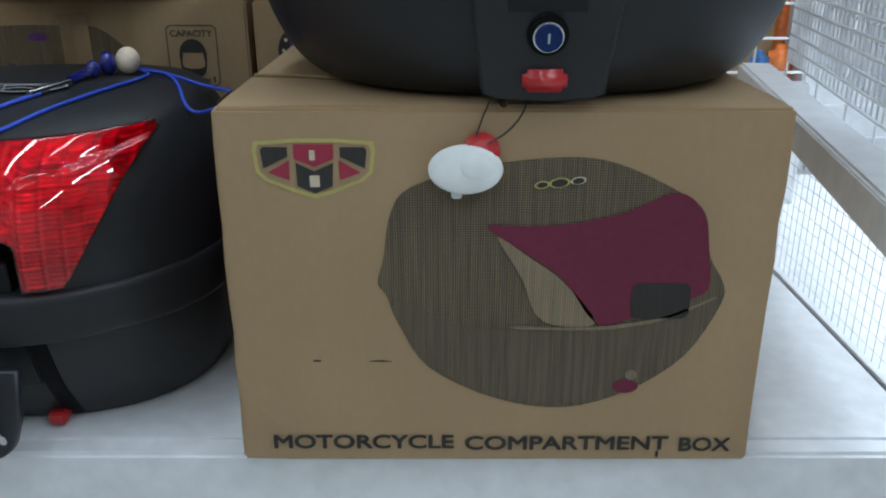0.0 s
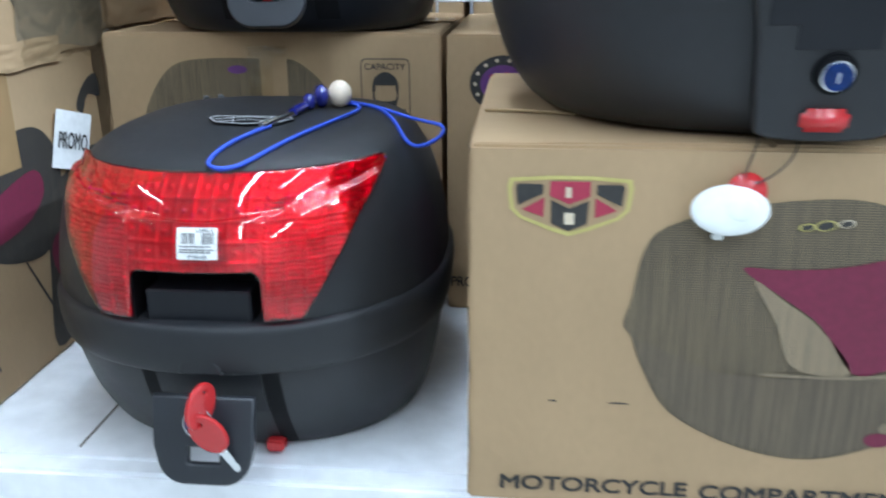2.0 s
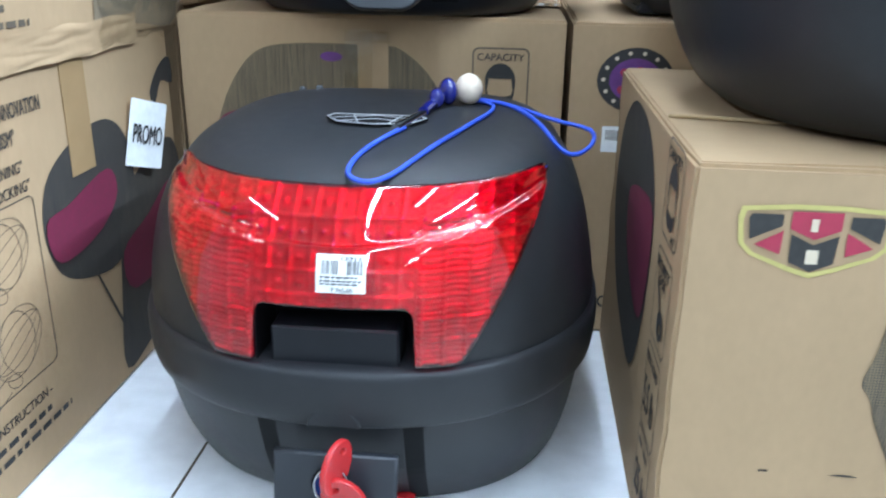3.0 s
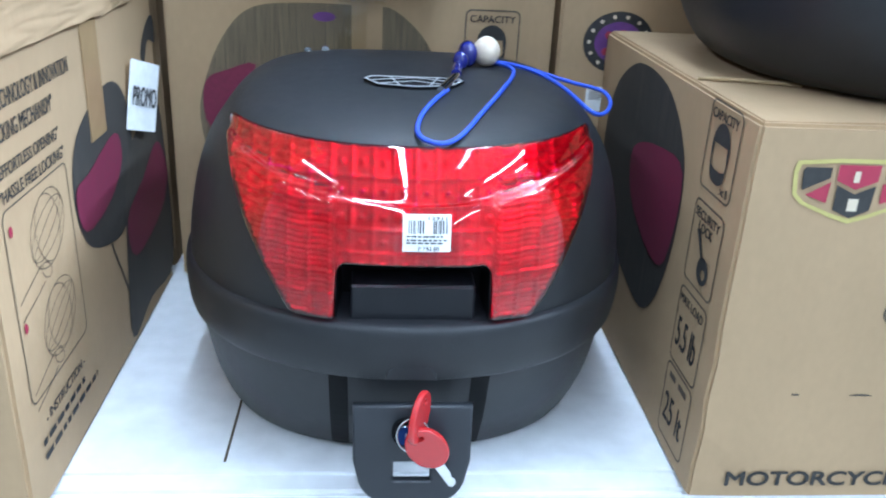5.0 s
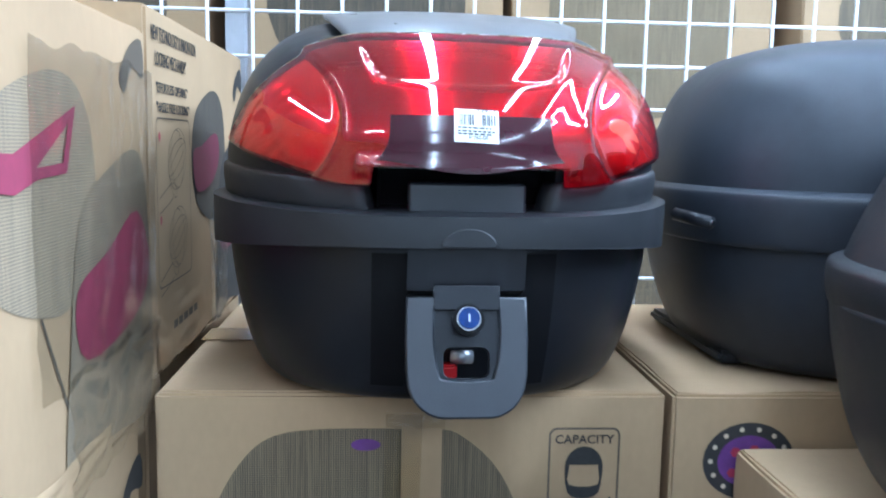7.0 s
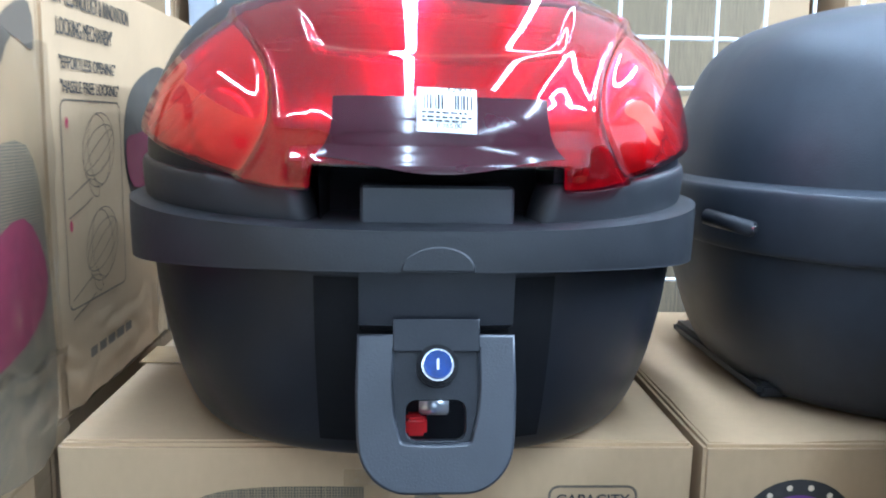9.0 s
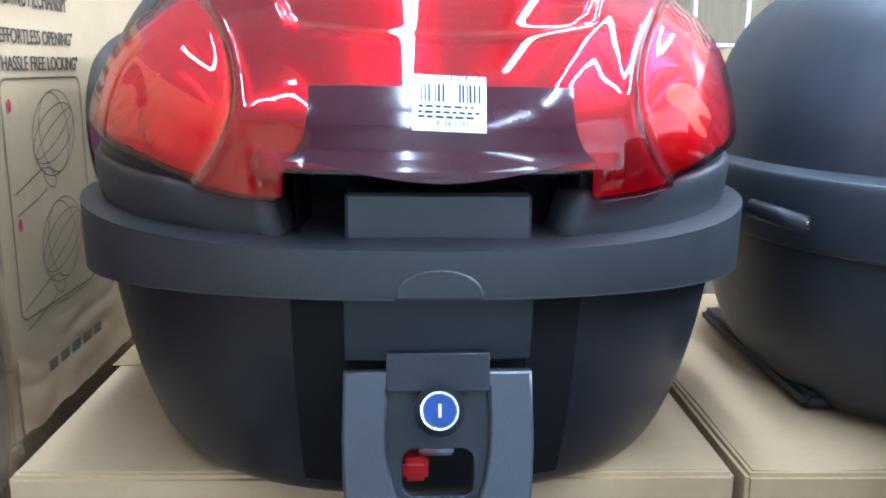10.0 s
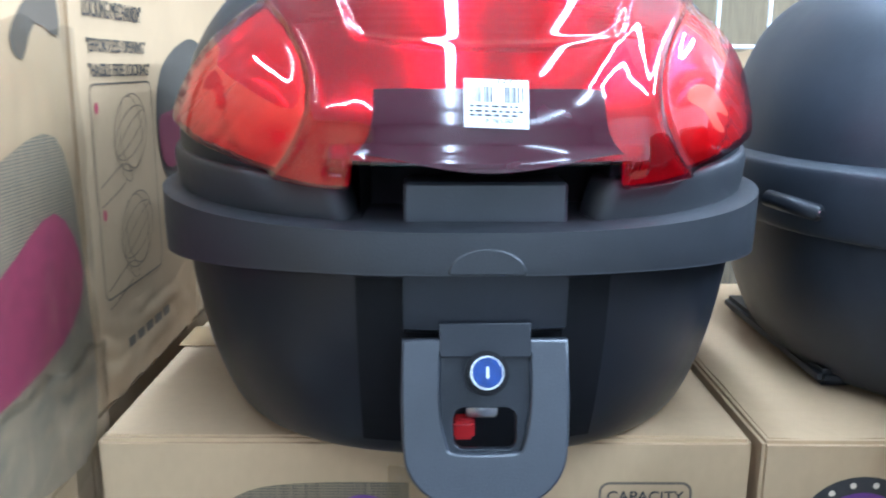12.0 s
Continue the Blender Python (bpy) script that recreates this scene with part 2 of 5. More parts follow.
def words(text, u0, u1, v0, v1, plane, mat, parent, bold=0.02, layer=2, name="lettering", shear=0.0):
    """Lettering that fills the given field of a face."""
    cu = bpy.data.curves.new("words", "FONT")
    cu.body, cu.shear = text, shear
    me = baked(cu)
    co = np.empty(len(me.vertices) * 3)
    me.vertices.foreach_get("co", co)
    co = co.reshape(-1, 3)
    lo, hi = co.min(0), co.max(0)
    fat = bold * 0.9
    su, sv = (u1 - u0) / (hi[0] - lo[0] + 2 * fat), (v1 - v0) / (hi[1] - lo[1] + 2 * fat)
    faces = [list(f.vertices) for f in me.polygons]
    vs, fs = [], []
    for k in range(8):
        o, du, dv = len(vs), fat * math.cos(k * math.pi / 4), fat * math.sin(k * math.pi / 4)
        vs += [(u0 + (p[0] - lo[0] + fat + du) * su, v0 + (p[1] - lo[1] + fat + dv) * sv, 0.0005 * layer + 0.00005 * k) for p in co]
        fs += [[i + o for i in f] for f in faces]
    me = bpy.data.meshes.new(name)
    me.from_pydata(vs, [], fs)
    me.transform(plane)
    return link_mesh(name, me, mat, parent)


def bars(u0, u1, v0, v1, count, plane, mat, parent, layer=2, name="unread_word", seed=1):
    """A line of writing too small to read: plain bars."""
    rnd = random.Random(seed)
    u = u0
    while u < u1 - 0.002:
        w = min((u1 - u0) / count * rnd.uniform(0.6, 1.5), u1 - u)
        inked(name, [[(u, v0), (u + w, v0), (u + w, v1), (u, v1)]], plane, mat, parent, layer)
        u += w + (u1 - u0) / count * 0.35


def cord(name, pts, radius, mat, parent, label="", cyclic=False, res=6):
    cu = bpy.data.curves.new(name, "CURVE")
    cu.dimensions, cu.bevel_depth, cu.bevel_resolution, cu.resolution_u = "3D", radius, 3, res
    sp = cu.splines.new("NURBS")
    sp.points.add(len(pts) - 1)
    for p, c in zip(sp.points, pts):
        p.co = (*c, 1)
    sp.use_cyclic_u, sp.use_endpoint_u, sp.order_u = cyclic, not cyclic, 4
    cu.use_fill_caps = True
    return link_mesh(name, baked(cu), mat, parent, label, True)


class Shell:
    """A rounded moulding: level sections (z, front y, back y, half width), blended softly."""

    def __init__(self, cx, rows, nf=2.4, nb=3.0):
        self.cx, self.rows, self.nf, self.nb = cx, [Vector(r) for r in rows], nf, nb

    def section(self, s):
        r, n = self.rows, len(self.rows)
        i = min(max(int(s), 0), n - 2)
        t = s - i
        p0, p1, p2, p3 = r[max(i - 1, 0)], r[i], r[i + 1], r[min(i + 2, n - 1)]
        return 0.5 * (2 * p1 + (p2 - p0) * t + (2 * p0 - 5 * p1 + 4 * p2 - p3) * t * t + (3 * p1 - p0 - 3 * p2 + p3) * t ** 3)

    def level(self, z):
        """The row number at height z."""
        a, b = 0.0, len(self.rows) - 1.0
        for _ in range(22):
            m = (a + b) / 2
            a, b = (m, b) if self.section(m)[0] < z else (a, m)
        return a

    def point(self, th, s):
        z, f, b, hx = self.section(s)
        ym, sn, c = (f + b) / 2, math.sin(th), math.cos(th)
        n = self.nf if c > 0 else self.nb
        r = (abs(sn) ** n + abs(c) ** n) ** (-1 / n)
        return Vector((self.cx + hx * r * sn, ym - (ym - f if c > 0 else b - ym) * r * c, z))

    def normal(self, th, s):
        e, f = 1e-3, 1e-2
        a = self.point(th + e, s) - self.point(th - e, s)
        hi, lo = min(s + f, len(self.rows) - 1), max(s - f, 0)
        return a.cross(self.point(th, hi) - self.point(th, lo)).normalized()

    def angle(self, x, s):
        """The angle at which the front crosses x."""
        a, b = -math.pi / 2, math.pi / 2
        for _ in range(22):
            m = (a + b) / 2
            a, b = (m, b) if self.point(m, s).x < x else (a, m)
        return a

    def front(self, x, z, out=0.0):
        s = self.level(z)
        th = self.angle(x, s)
        return self.point(th, s) + out * self.normal(th, s)

    def mesh(self, ths, ss, skip=None, out=0.0, closed=True, cap_low=False, cap_high=False, shape=None):
        bm = bmesh.new()
        grid = []
        for s in ss:
            row = []
            for th in ths:
                p = self.point(th, s)
                if out or shape:
                    p = p + (out + (shape(th, s) if shape else 0)) * self.normal(th, s)
                row.append(bm.verts.new(p))
            grid.append(row)
        n = len(ths)
        for j in range(len(ss) - 1):
            for i in range(n if closed else n - 1):
                k = (i + 1) % n
                if skip and skip((ths[i] + (ths[k] if k else ths[i] + 0.01)) / 2, (ss[j] + ss[j + 1]) / 2):
                    continue
                bm.faces.new((grid[j][i], grid[j][k], grid[j + 1][k], grid[j + 1][i]))
        if cap_low:
            bm.faces.new(grid[0])
        if cap_high:
            bm.faces.new(grid[-1])
        return bm

    def field(self, us, vs, at, out=0.004, thick=0.0, shape=None):
        """A skin whose outline follows at(u, v) -> angle and row."""
        bm = bmesh.new()
        rows = []
        for v in vs:
            row = []
            for u in us:
                th, s = at(u, v)
                row.append(bm.verts.new(self.point(th, s) + self.normal(th, s) * (out + (shape(th, s) if shape else 0))))
            rows.append(row)
        for j in range(len(vs) - 1):
            for i in range(len(us) - 1):
                bm.faces.new((rows[j][i], rows[j][i + 1], rows[j + 1][i + 1], rows[j + 1][i]))
        if thick:
            edge = [e for e in bm.edges if len(e.link_faces) == 1]
            got = bmesh.ops.extrude_edge_only(bm, edges=edge)["geom"]
            mid = Vector((self.cx, (self.rows[0][1] + self.rows[0][2]) / 2, self.rows[0][0]))
            for q in got:
                if isinstance(q, bmesh.types.BMVert):
                    q.co += (mid - q.co).normalized() * thick
        return bm


def steps(a, b, n):
    return [a + (b - a) * i / n for i in range(n + 1)]


RING = [2 * math.pi * i / 120 for i in range(120)]


# ---- the shop around ----
def slab(name, x0, x1, y0, y1, z0, z1, mat, label):
    return tagged(part(name, box_bm(x0, x1, y0, y1, z0, z1), mat, None), label, kind="structure")


FLOOR = -0.75
slab("floor", -4, 4, -4.5, 3.2, FLOOR - 0.1, FLOOR, floor_tile, "pale tiled shop floor below the display shelf")
slab("ceiling", -4, 4, -4.5, 3.2, 2.05, 2.15, ceiling_paint, "plain white shop ceiling")
slab("wall_north", -4, 4, 3.2, 3.3, FLOOR, 2.05, wall_paint, "plain pale shop wall behind the racks")
slab("wall_south", -4, 4, -4.6, -4.5, FLOOR, 2.05, wall_paint, "plain pale shop wall behind the aisle")
slab("wall_west", -4.1, -4, -4.5, 3.2, FLOOR, 2.05, wall_paint, "plain pale shop side wall")
slab("wall_east", 4, 4.1, -4.5, 3.2, FLOOR, 2.05, wall_paint, "plain pale shop side wall")


def fluorescent(x, y, z, length):
    t = thing("ceiling_light", "long white fluorescent batten fixed to the ceiling", "light", "ceiling lights")
    part("housing", box_bm(x - 0.06, x + 0.06, y - length / 2, y + length / 2, z + 0.012, 2.05, 0.006), white_metal, t)


for lx, ly, lz, ll, lp in LAMPS:
    fluorescent(lx, ly, lz, ll)

shelf = thing("display_shelf", "white painted steel display shelf with a plain front lip", "shelf")
SHELF_FRONT = 0.632
part("deck", box_bm(-1.4, 0.437, SHELF_FRONT, 1.49, -0.025, 0.0, 0.003), white_metal, shelf)
part("front_lip", box_bm(-1.4, 1.2, 0.612, SHELF_FRONT + 0.004, -0.09, -0.002, 0.004), white_metal, shelf, "folded white front lip")
part("deck_seam", box_bm(-0.5365, -0.5345, 0.648, 0.75, 0.0, 0.0008), ink_line, shelf, "thin dark seam in the deck")
part("lower_panel", box_bm(-1.4, 1.2, 0.66, 1.49, FLOOR, -0.027, 0.003), white_metal, shelf)
side_deck = thing("side_shelf", "white shelf deck beside the cartons, under the mesh", "shelf")
part("deck", box_bm(0.4385, 1.2, SHELF_FRONT, 1.49, -0.025, 0.0, 0.003), white_metal, side_deck)
part("joint_strip", box_bm(0.4365, 0.4485, SHELF_FRONT + 0.002, 1.49, 0.0, 0.0035, 0.0008), white_metal, side_deck, "raised white joint strip")
board = thing("white_rail", "narrow white painted rail running beside the cartons", "rail")
bm = box_bm(0.0, 0.048, -0.25, 0.75, 0.196, 0.222, 0.003)
bmesh.ops.transform(bm, verts=bm.verts, matrix=Matrix.Translation((0.352, 0.627, 0)) @ Matrix.Rotation(radians(-9.8), 4, "Z"))
part("rail", bm, white_metal, board)
bm = box_bm(-0.002, 0.0, -0.25, 0.75, 0.182, 0.218, 0.0006)
bmesh.ops.transform(bm, verts=bm.verts, matrix=Matrix.Translation((0.352, 0.627, 0)) @ Matrix.Rotation(radians(-9.8), 4, "Z"))
part("flange", bm, white_metal, board, "thin white side flange")
for ky in (-0.2, 0.7):
    bm = box_bm(0.004, 0.044, ky, ky + 0.03, 0.0, 0.196, 0.002)
    bmesh.ops.transform(bm, verts=bm.verts, matrix=Matrix.Translation((0.412, 0.627, 0)) @ Matrix.Rotation(radians(-9.8), 4, "Z"))
    part("bracket", bm, white_metal, board)


def mesh_panel(name, label, m, w, h, pitch_u, pitch_v, r, mat=None):
    """A welded wire panel: uprights and cross wires, each its own piece, standing on its foot."""
    t = thing(name, label, "wire mesh")
    up = bpy.data.meshes.new("upright_wire")
    b = cyl_bm(Matrix.Translation((0, 0, h / 2)), r, r, h, 8)
    b.to_mesh(up)
    b.free()
    up.materials.append(mat or wire_white)
    cr = bpy.data.meshes.new("cross_wire")
    b = cyl_bm(Matrix.Translation((w / 2, 0, 0)) @ Matrix.Rotation(radians(90), 4, "Y"), r, r, w, 8)
    b.to_mesh(cr)
    b.free()
    cr.materials.append(mat or wire_white)
    for me in (up, cr):
        me.polygons.foreach_set("use_smooth", [True] * len(me.polygons))
    for i in range(int(w / pitch_u) + 1):
        o = new("upright_wire", up)
        o.parent, o.matrix_basis = t, m @ Matrix.Translation((i * pitch_u, 0, 0))
    for j in range(int(h / pitch_v) + 1):
        o = new("cross_wire", cr)
        o.parent, o.matrix_basis = t, m @ Matrix.Translation((0, 1.6 * r, j * pitch_v))
    return t


GRID_Y, GRID = 1.52, 0.0602
mesh_panel("wire_grid", "white wire grid standing behind the cartons", pose(-0.104 - 26 * GRID, GRID_Y, 0.629 - 10 * GRID - 0.027), 45 * GRID, 21 * GRID, GRID, GRID, 0.0024)
part_post = thing("rack_post", "grey slotted steel rack post behind the cartons", "post")
part("post", box_bm(-0.685, -0.655, GRID_Y + 0.012, GRID_Y + 0.042, FLOOR, 1.3, 0.003), steel, part_post)
for k, (dx, dy, yaw) in enumerate(((0.05, 0.0, -10), (0.085, 0.01, -11), (0.115, 0.0, -9))):
    mesh_panel("wire_basket_side", "fine white wire mesh side of a stacked display basket", pose(0.352 + dx, 0.45 + dy, 0.222, 0, 0, 90 + yaw), 0.95, 0.6, 0.021, 0.021, 0.0018)
mesh_panel("wire_basket_side", "fine white wire mesh panel under the white rail", pose(0.445, 0.64, 0.0, 0, 0, 90), 0.6, 0.19, 0.016, 0.016, 0.00045)
for x, y, w, za, zb, mat, lab in ((0.592, 1.62, 0.036, -0.3, 0.205, pack_blue, "blue printed product packet on the far rack"), (0.631, 1.63, 0.045, -0.3, 0.215, pack_orange, "orange printed product packet on the far rack"),
                                  (0.596, 1.70, 0.05, -0.3, 0.30, pack_maroon, "dark red printed product packet on the far rack"), (0.650, 1.71, 0.06, -0.3, 0.36, pack_orange, "tall orange printed packet on the far rack")):
    t = thing("packet", lab, "packet", "packets on the far rack")
    part("pouch", box_bm(x, x + w, y, y + 0.03, za, zb, 0.012, 3), mat, t, smooth=True)
t = thing("white_cabinet", "plain white panelled cabinet end beyond the mesh baskets", "cabinet")
part("panel", box_bm(0.685, 1.6, 1.60, 2.2, FLOOR, 1.1, 0.004), white_metal, t)
t = thing("far_rack", "plain white rack deck beyond the mesh panels", "rack")
part("deck", box_bm(-1.8, 0.68, GRID_Y + 0.05, 2.3, -0.33, -0.3, 0.003), white_metal, t)


# ---- cartons ----
def carton(label, x0, x1, y0, y1, z0, z1, seam="x", tape=None, wear=0.0015, seed=0):
    """A closed corrugated carton: body, two top flaps meeting at a seam, a tape strip."""
    t = thing("carton", label, "box", "cardboard cartons")
    bm = box_bm(x0, x1, y0, y1, z0, z1 - 0.0012)
    bmesh.ops.subdivide_edges(bm, edges=list(bm.edges), cuts=9, use_grid_fill=True)
    rnd = random.Random(seed)
    cx, cy = (x0 + x1) / 2, (y0 + y1) / 2
    for v in bm.verts:
        on = (abs(v.co.x - x0) < 1e-4 or abs(v.co.x - x1) < 1e-4) + (abs(v.co.y - y0) < 1e-4 or abs(v.co.y - y1) < 1e-4)
        if on == 2:
            v.co.x += (cx - v.co.x) * rnd.uniform(0, 2 * wear)
            v.co.y += (cy - v.co.y) * rnd.uniform(0, 2 * wear)
    es = [e for e in bm.edges if len(e.link_faces) == 2 and e.calc_face_angle() > 0.5]
    bmesh.ops.bevel(bm, geom=es, offset=0.0025, segments=2, affect="EDGES")
    part("body", bm, cardboard, t)
    zt, g, e = z1 - 0.004, 0.0015, 0.0035
    if seam == "x":
        halves = ((x0 + e, x1 - e, y0 + e, cy - g), (x0 + e, x1 - e, cy + g, y1 - e))
    else:
        halves = ((x0 + e, cx - g, y0 + e, y1 - e), (cx + g, x1 - e, y0 + e, y1 - e))
    for h in halves:
        bm = box_bm(h[0], h[1], h[2], h[3], zt, z1, 0.0015)
        bmesh.ops.subdivide_edges(bm, edges=[e for e in bm.edges if e.calc_length() > 0.1], cuts=8, use_grid_fill=True)
        for v in bm.verts:
            v.co.z += 0.0018 * noise.noise(v.co * 14 + Vector((seed, 0, 0)))
        part("top_flap", bm, cardboard, t)
    if tape:
        if seam == "x":
            part("tape", box_bm(x0 - 0.001, x1 + 0.001, cy - 0.026, cy + 0.026, z1 + 0.0012, z1 + 0.0018), tape, t, "packing tape along the seam")
        else:
            part("tape", box_bm(cx - 0.026, cx + 0.026, y0 - 0.001, y1 + 0.001, z1 + 0.0012, z1 + 0.0018), tape, t, "packing tape along the seam")
    return t


def badge_print(t, cu, cv, w, plane):
    """The shield-shaped maker's mark, as plain coloured shapes."""
    k = w / 0.086
    f = lambda pts: [(cu + a * k, cv + b * k) for a, b in pts]
    ring = [(-0.042, 0.0185), (-0.014, 0.0205), (0.014, 0.0205), (0.042, 0.0185), (0.0435, 0.012), (0.0415, -0.004), (0.035, -0.0105), (0.013, -0.0195), (0.0, -0.0235), (-0.013, -0.0195), (-0.035, -0.0105), (-0.0415, -0.004), (-0.0435, 0.012)]
    inked("badge_ground", [f(ring), f([(a * 0.93, b * 0.86) for a, b in ring])], plane, ink_yellow, t, 1, "yellow badge ground")
    inked("badge_shape", [f([(-0.014, 0.0165), (0.014, 0.0165), (0.014, 0.006), (0, 0.0), (-0.014, 0.006)])], plane, ink_red, t, 2)
    inked("badge_shape", [f([(-0.013, 0.003), (0, -0.003), (0.0135, 0.003), (0.0125, -0.014), (0, -0.0195), (-0.0125, -0.014)])], plane, ink_black, t, 2)
    for sg in (-1, 1):
        inked("badge_shape", [f([(sg * 0.0185, 0.0145), (sg * 0.036, 0.0145), (sg * 0.0375, 0.012), (sg * 0.036, -0.001), (sg * 0.0185, 0.0075)])], plane, ink_black, t, 2)
        inked("badge_shape", [f([(sg * 0.0175, 0.005), (sg * 0.033, -0.004), (sg * 0.018, -0.0095)])], plane, ink_red, t, 2)
    inked("badge_mark", [f([(-0.003, 0.0125), (0.001, 0.0125), (0.001, 0.0050), (-0.003, 0.0050)])], plane, ink_cream, t, 3)
    inked("badge_mark", [f([(-0.0035, -0.0060), (0.0035, -0.0060), (0.0035, -0.0145), (-0.0035, -0.0145)])], plane, ink_cream, t, 3)


def icon_panel(t, cu, cv, w, h, plane, title, value="", kind="", flip=1):
    inked("panel_outline", [rrect(cu, cv, w, h, 0.007), rrect(cu, cv, w - 0.0035, h - 0.0035, 0.0055)], plane, ink_line, t, 1)
    lines = title.split("\n") if title else []
    if not title:
        bars(cu - w * 0.33, cu + w * 0.33, cv + h / 2 - 0.0125, cv + h / 2 - 0.007, 2, plane, ink_line, t)
    top = cv + h / 2 - 0.006
    for i, tx in enumerate(lines):
        wd = w * 0.82 * min(1, len(tx) / 7)
        words(tx, cu - wd / 2, cu + wd / 2, top - 0.0075 - i * 0.0095, top - i * 0.0095, plane, ink_black, t, 0.012)
    if value:
        words(value, cu - w * 0.36, cu + w * 0.36, cv - h * 0.26, cv + h * 0.12, plane, ink_black, t, 0.006)
    if kind == "helmet":
        inked("helmet_icon", [[(cu + 0.016 * math.cos(a), cv + 0.002 + 0.018 * math.sin(a)) for a in steps(0.12, math.pi - 0.12, 18)]], plane, ink_black, t, 2)
        inked("helmet_icon", [smooth_loop([(cu - 0.016, cv + 0.003), (cu - 0.012, cv + 0.003), (cu - 0.012, cv - 0.013), (cu + 0.012, cv - 0.013), (cu + 0.012, cv + 0.003), (cu + 0.016, cv + 0.003), (cu + 0.013, cv - 0.02), (cu, cv - 0.025), (cu - 0.013, cv - 0.02)], 3)], plane, ink_black, t, 2)
        words("x1", cu + w * 0.18, cu + w * 0.4, cv - h * 0.43, cv - h * 0.33, plane, ink_black, t, 0.02)
    if kind == "key":
        inked("key_icon", [oval(cu + 0.006, cv - 0.016, 0.011, 0.011), oval(cu + 0.008, cv - 0.018, 0.004, 0.004)], plane, ink_black, t, 2)
        inked("key_icon", [[(cu - 0.002, cv - 0.006), (cu + 0.005, cv - 0.010), (cu - 0.010, cv + 0.013), (cu - 0.016, cv + 0.011)]], plane, ink_black, t, 2)


def side_print(t, y0, z0, x, pale=False):
    """Print of the carton's long side: heading, drawing panel, product picture. y0, z0: its near lower corner."""
    p = plane_of("x", x, 1)
    ink, box_ink, rose = (ink_line, print_pale, print_rose) if pale else (ink_black, print_dark, ink_maroon)
    words("NEW TECHNOLOGY & INNOVATION", y0 + 0.012, y0 + 0.168, z0 + 0.291, z0 + 0.303, p, ink, t, 0.005)
    words("LOCKING MECHANISM\"", y0 + 0.022, y0 + 0.128, z0 + 0.271, z0 + 0.283, p, ink, t, 0.005)
    words("\"EFFORTLESS OPENING\"", y0 + 0.024, y0 + 0.132, z0 + 0.249, z0 + 0.258, p, ink, t, 0.003)
    words("\"HASSLE FREE LOCKING\"", y0 + 0.024, y0 + 0.138, z0 + 0.233, z0 + 0.242, p, ink, t, 0.003)
    inked("panel_outline", [rrect(y0 + 0.082, z0 + 0.156, 0.118, 0.146, 0.008), rrect(y0 + 0.082, z0 + 0.156, 0.1155, 0.1435, 0.007)], p, ink_line, t)
    for k, dz in ((0, 0.193), (1, 0.122)):
        cu, cv = y0 + 0.092, z0 + dz
        for ru, rv, tn in ((0.034, 0.027, 20), (0.034, 0.016, 20), (0.022, 0.027, 20), (0.033, 0.006, 25)):
            inked("box_drawing", [oval(cu, cv, ru, rv, tn), oval(cu, cv, ru - 0.0007, rv - 0.0007, tn)], p, ink_line, t)
        inked("box_drawing", [oval(cu - 0.012, cv - 0.028, 0.010, 0.006, -30, 12), oval(cu - 0.012, cv - 0.028, 0.0093, 0.0053, -30, 12)], p, ink_line, t)
        inked("arm_drawing", [[(cu - 0.062, cv - 0.032), (cu - 0.035, cv - 0.024), (cu - 0.020, cv - 0.020), (cu - 0.020, cv - 0.021), (cu - 0.035, cv - 0.025), (cu - 0.062, cv - 0.033)]], p, ink_line, t)
        inked("arm_drawing", [[(cu - 0.062, cv - 0.045), (cu - 0.030, cv - 0.038), (cu - 0.018, cv - 0.034), (cu - 0.018, cv - 0.035), (cu - 0.030, cv - 0.039), (cu - 0.062, cv - 0.046)]], p, ink_line, t)
        inked("step_dot", [oval(y0 + 0.032, cv + 0.02, 0.0028, 0.004, 0, 12)], p, ink_red, t, 2)
    words("- INSTRUCTION -", y0 + 0.04, y0 + 0.124, z0 + 0.060, z0 + 0.068, p, ink, t, 0.005)
    bars(y0 + 0.03, y0 + 0.12, z0 + 0.046, z0 + 0.051, 9, p, ink, t)
    bars(y0 + 0.03, y0 + 0.15, z0 + 0.034, z0 + 0.039, 12, p, ink, t, seed=2)
    # product picture: a small box above a larger one
    inked("product_print", [smooth_loop([(y0 + 0.148, z0 + 0.195), (y0 + 0.168, z0 + 0.238), (y0 + 0.235, z0 + 0.262), (y0 + 0.285, z0 + 0.258), (y0 + 0.312, z0 + 0.225), (y0 + 0.312, z0 + 0.165), (y0 + 0.27, z0 + 0.125), (y0 + 0.215, z0 + 0.128), (y0 + 0.165, z0 + 0.150)])], p, box_ink, t, 1)
    inked("product_print", [smooth_loop([(y0 + 0.285, z0 + 0.175), (y0 + 0.34, z0 + 0.205), (y0 + 0.41, z0 + 0.215), (y0 + 0.432, z0 + 0.15), (y0 + 0.43, z0 + 0.02), (y0 + 0.33, z0 + 0.02), (y0 + 0.255, z0 + 0.012), (y0 + 0.262, z0 + 0.09)], 4)], p, box_ink, t, 2)
    if pale:
        inked("product_print", [[(y0 + 0.165, z0 + 0.199), (y0 + 0.165, z0 + 0.218), (y0 + 0.195, z0 + 0.217), (y0 + 0.282, z0 + 0.245), (y0 + 0.266, z0 + 0.205), (y0 + 0.225, z0 + 0.203), (y0 + 0.195, z0 + 0.196)],
                                [(y0 + 0.222, z0 + 0.209), (y0 + 0.260, z0 + 0.211), (y0 + 0.270, z0 + 0.234)]], p, rose, t, 3)
    else:
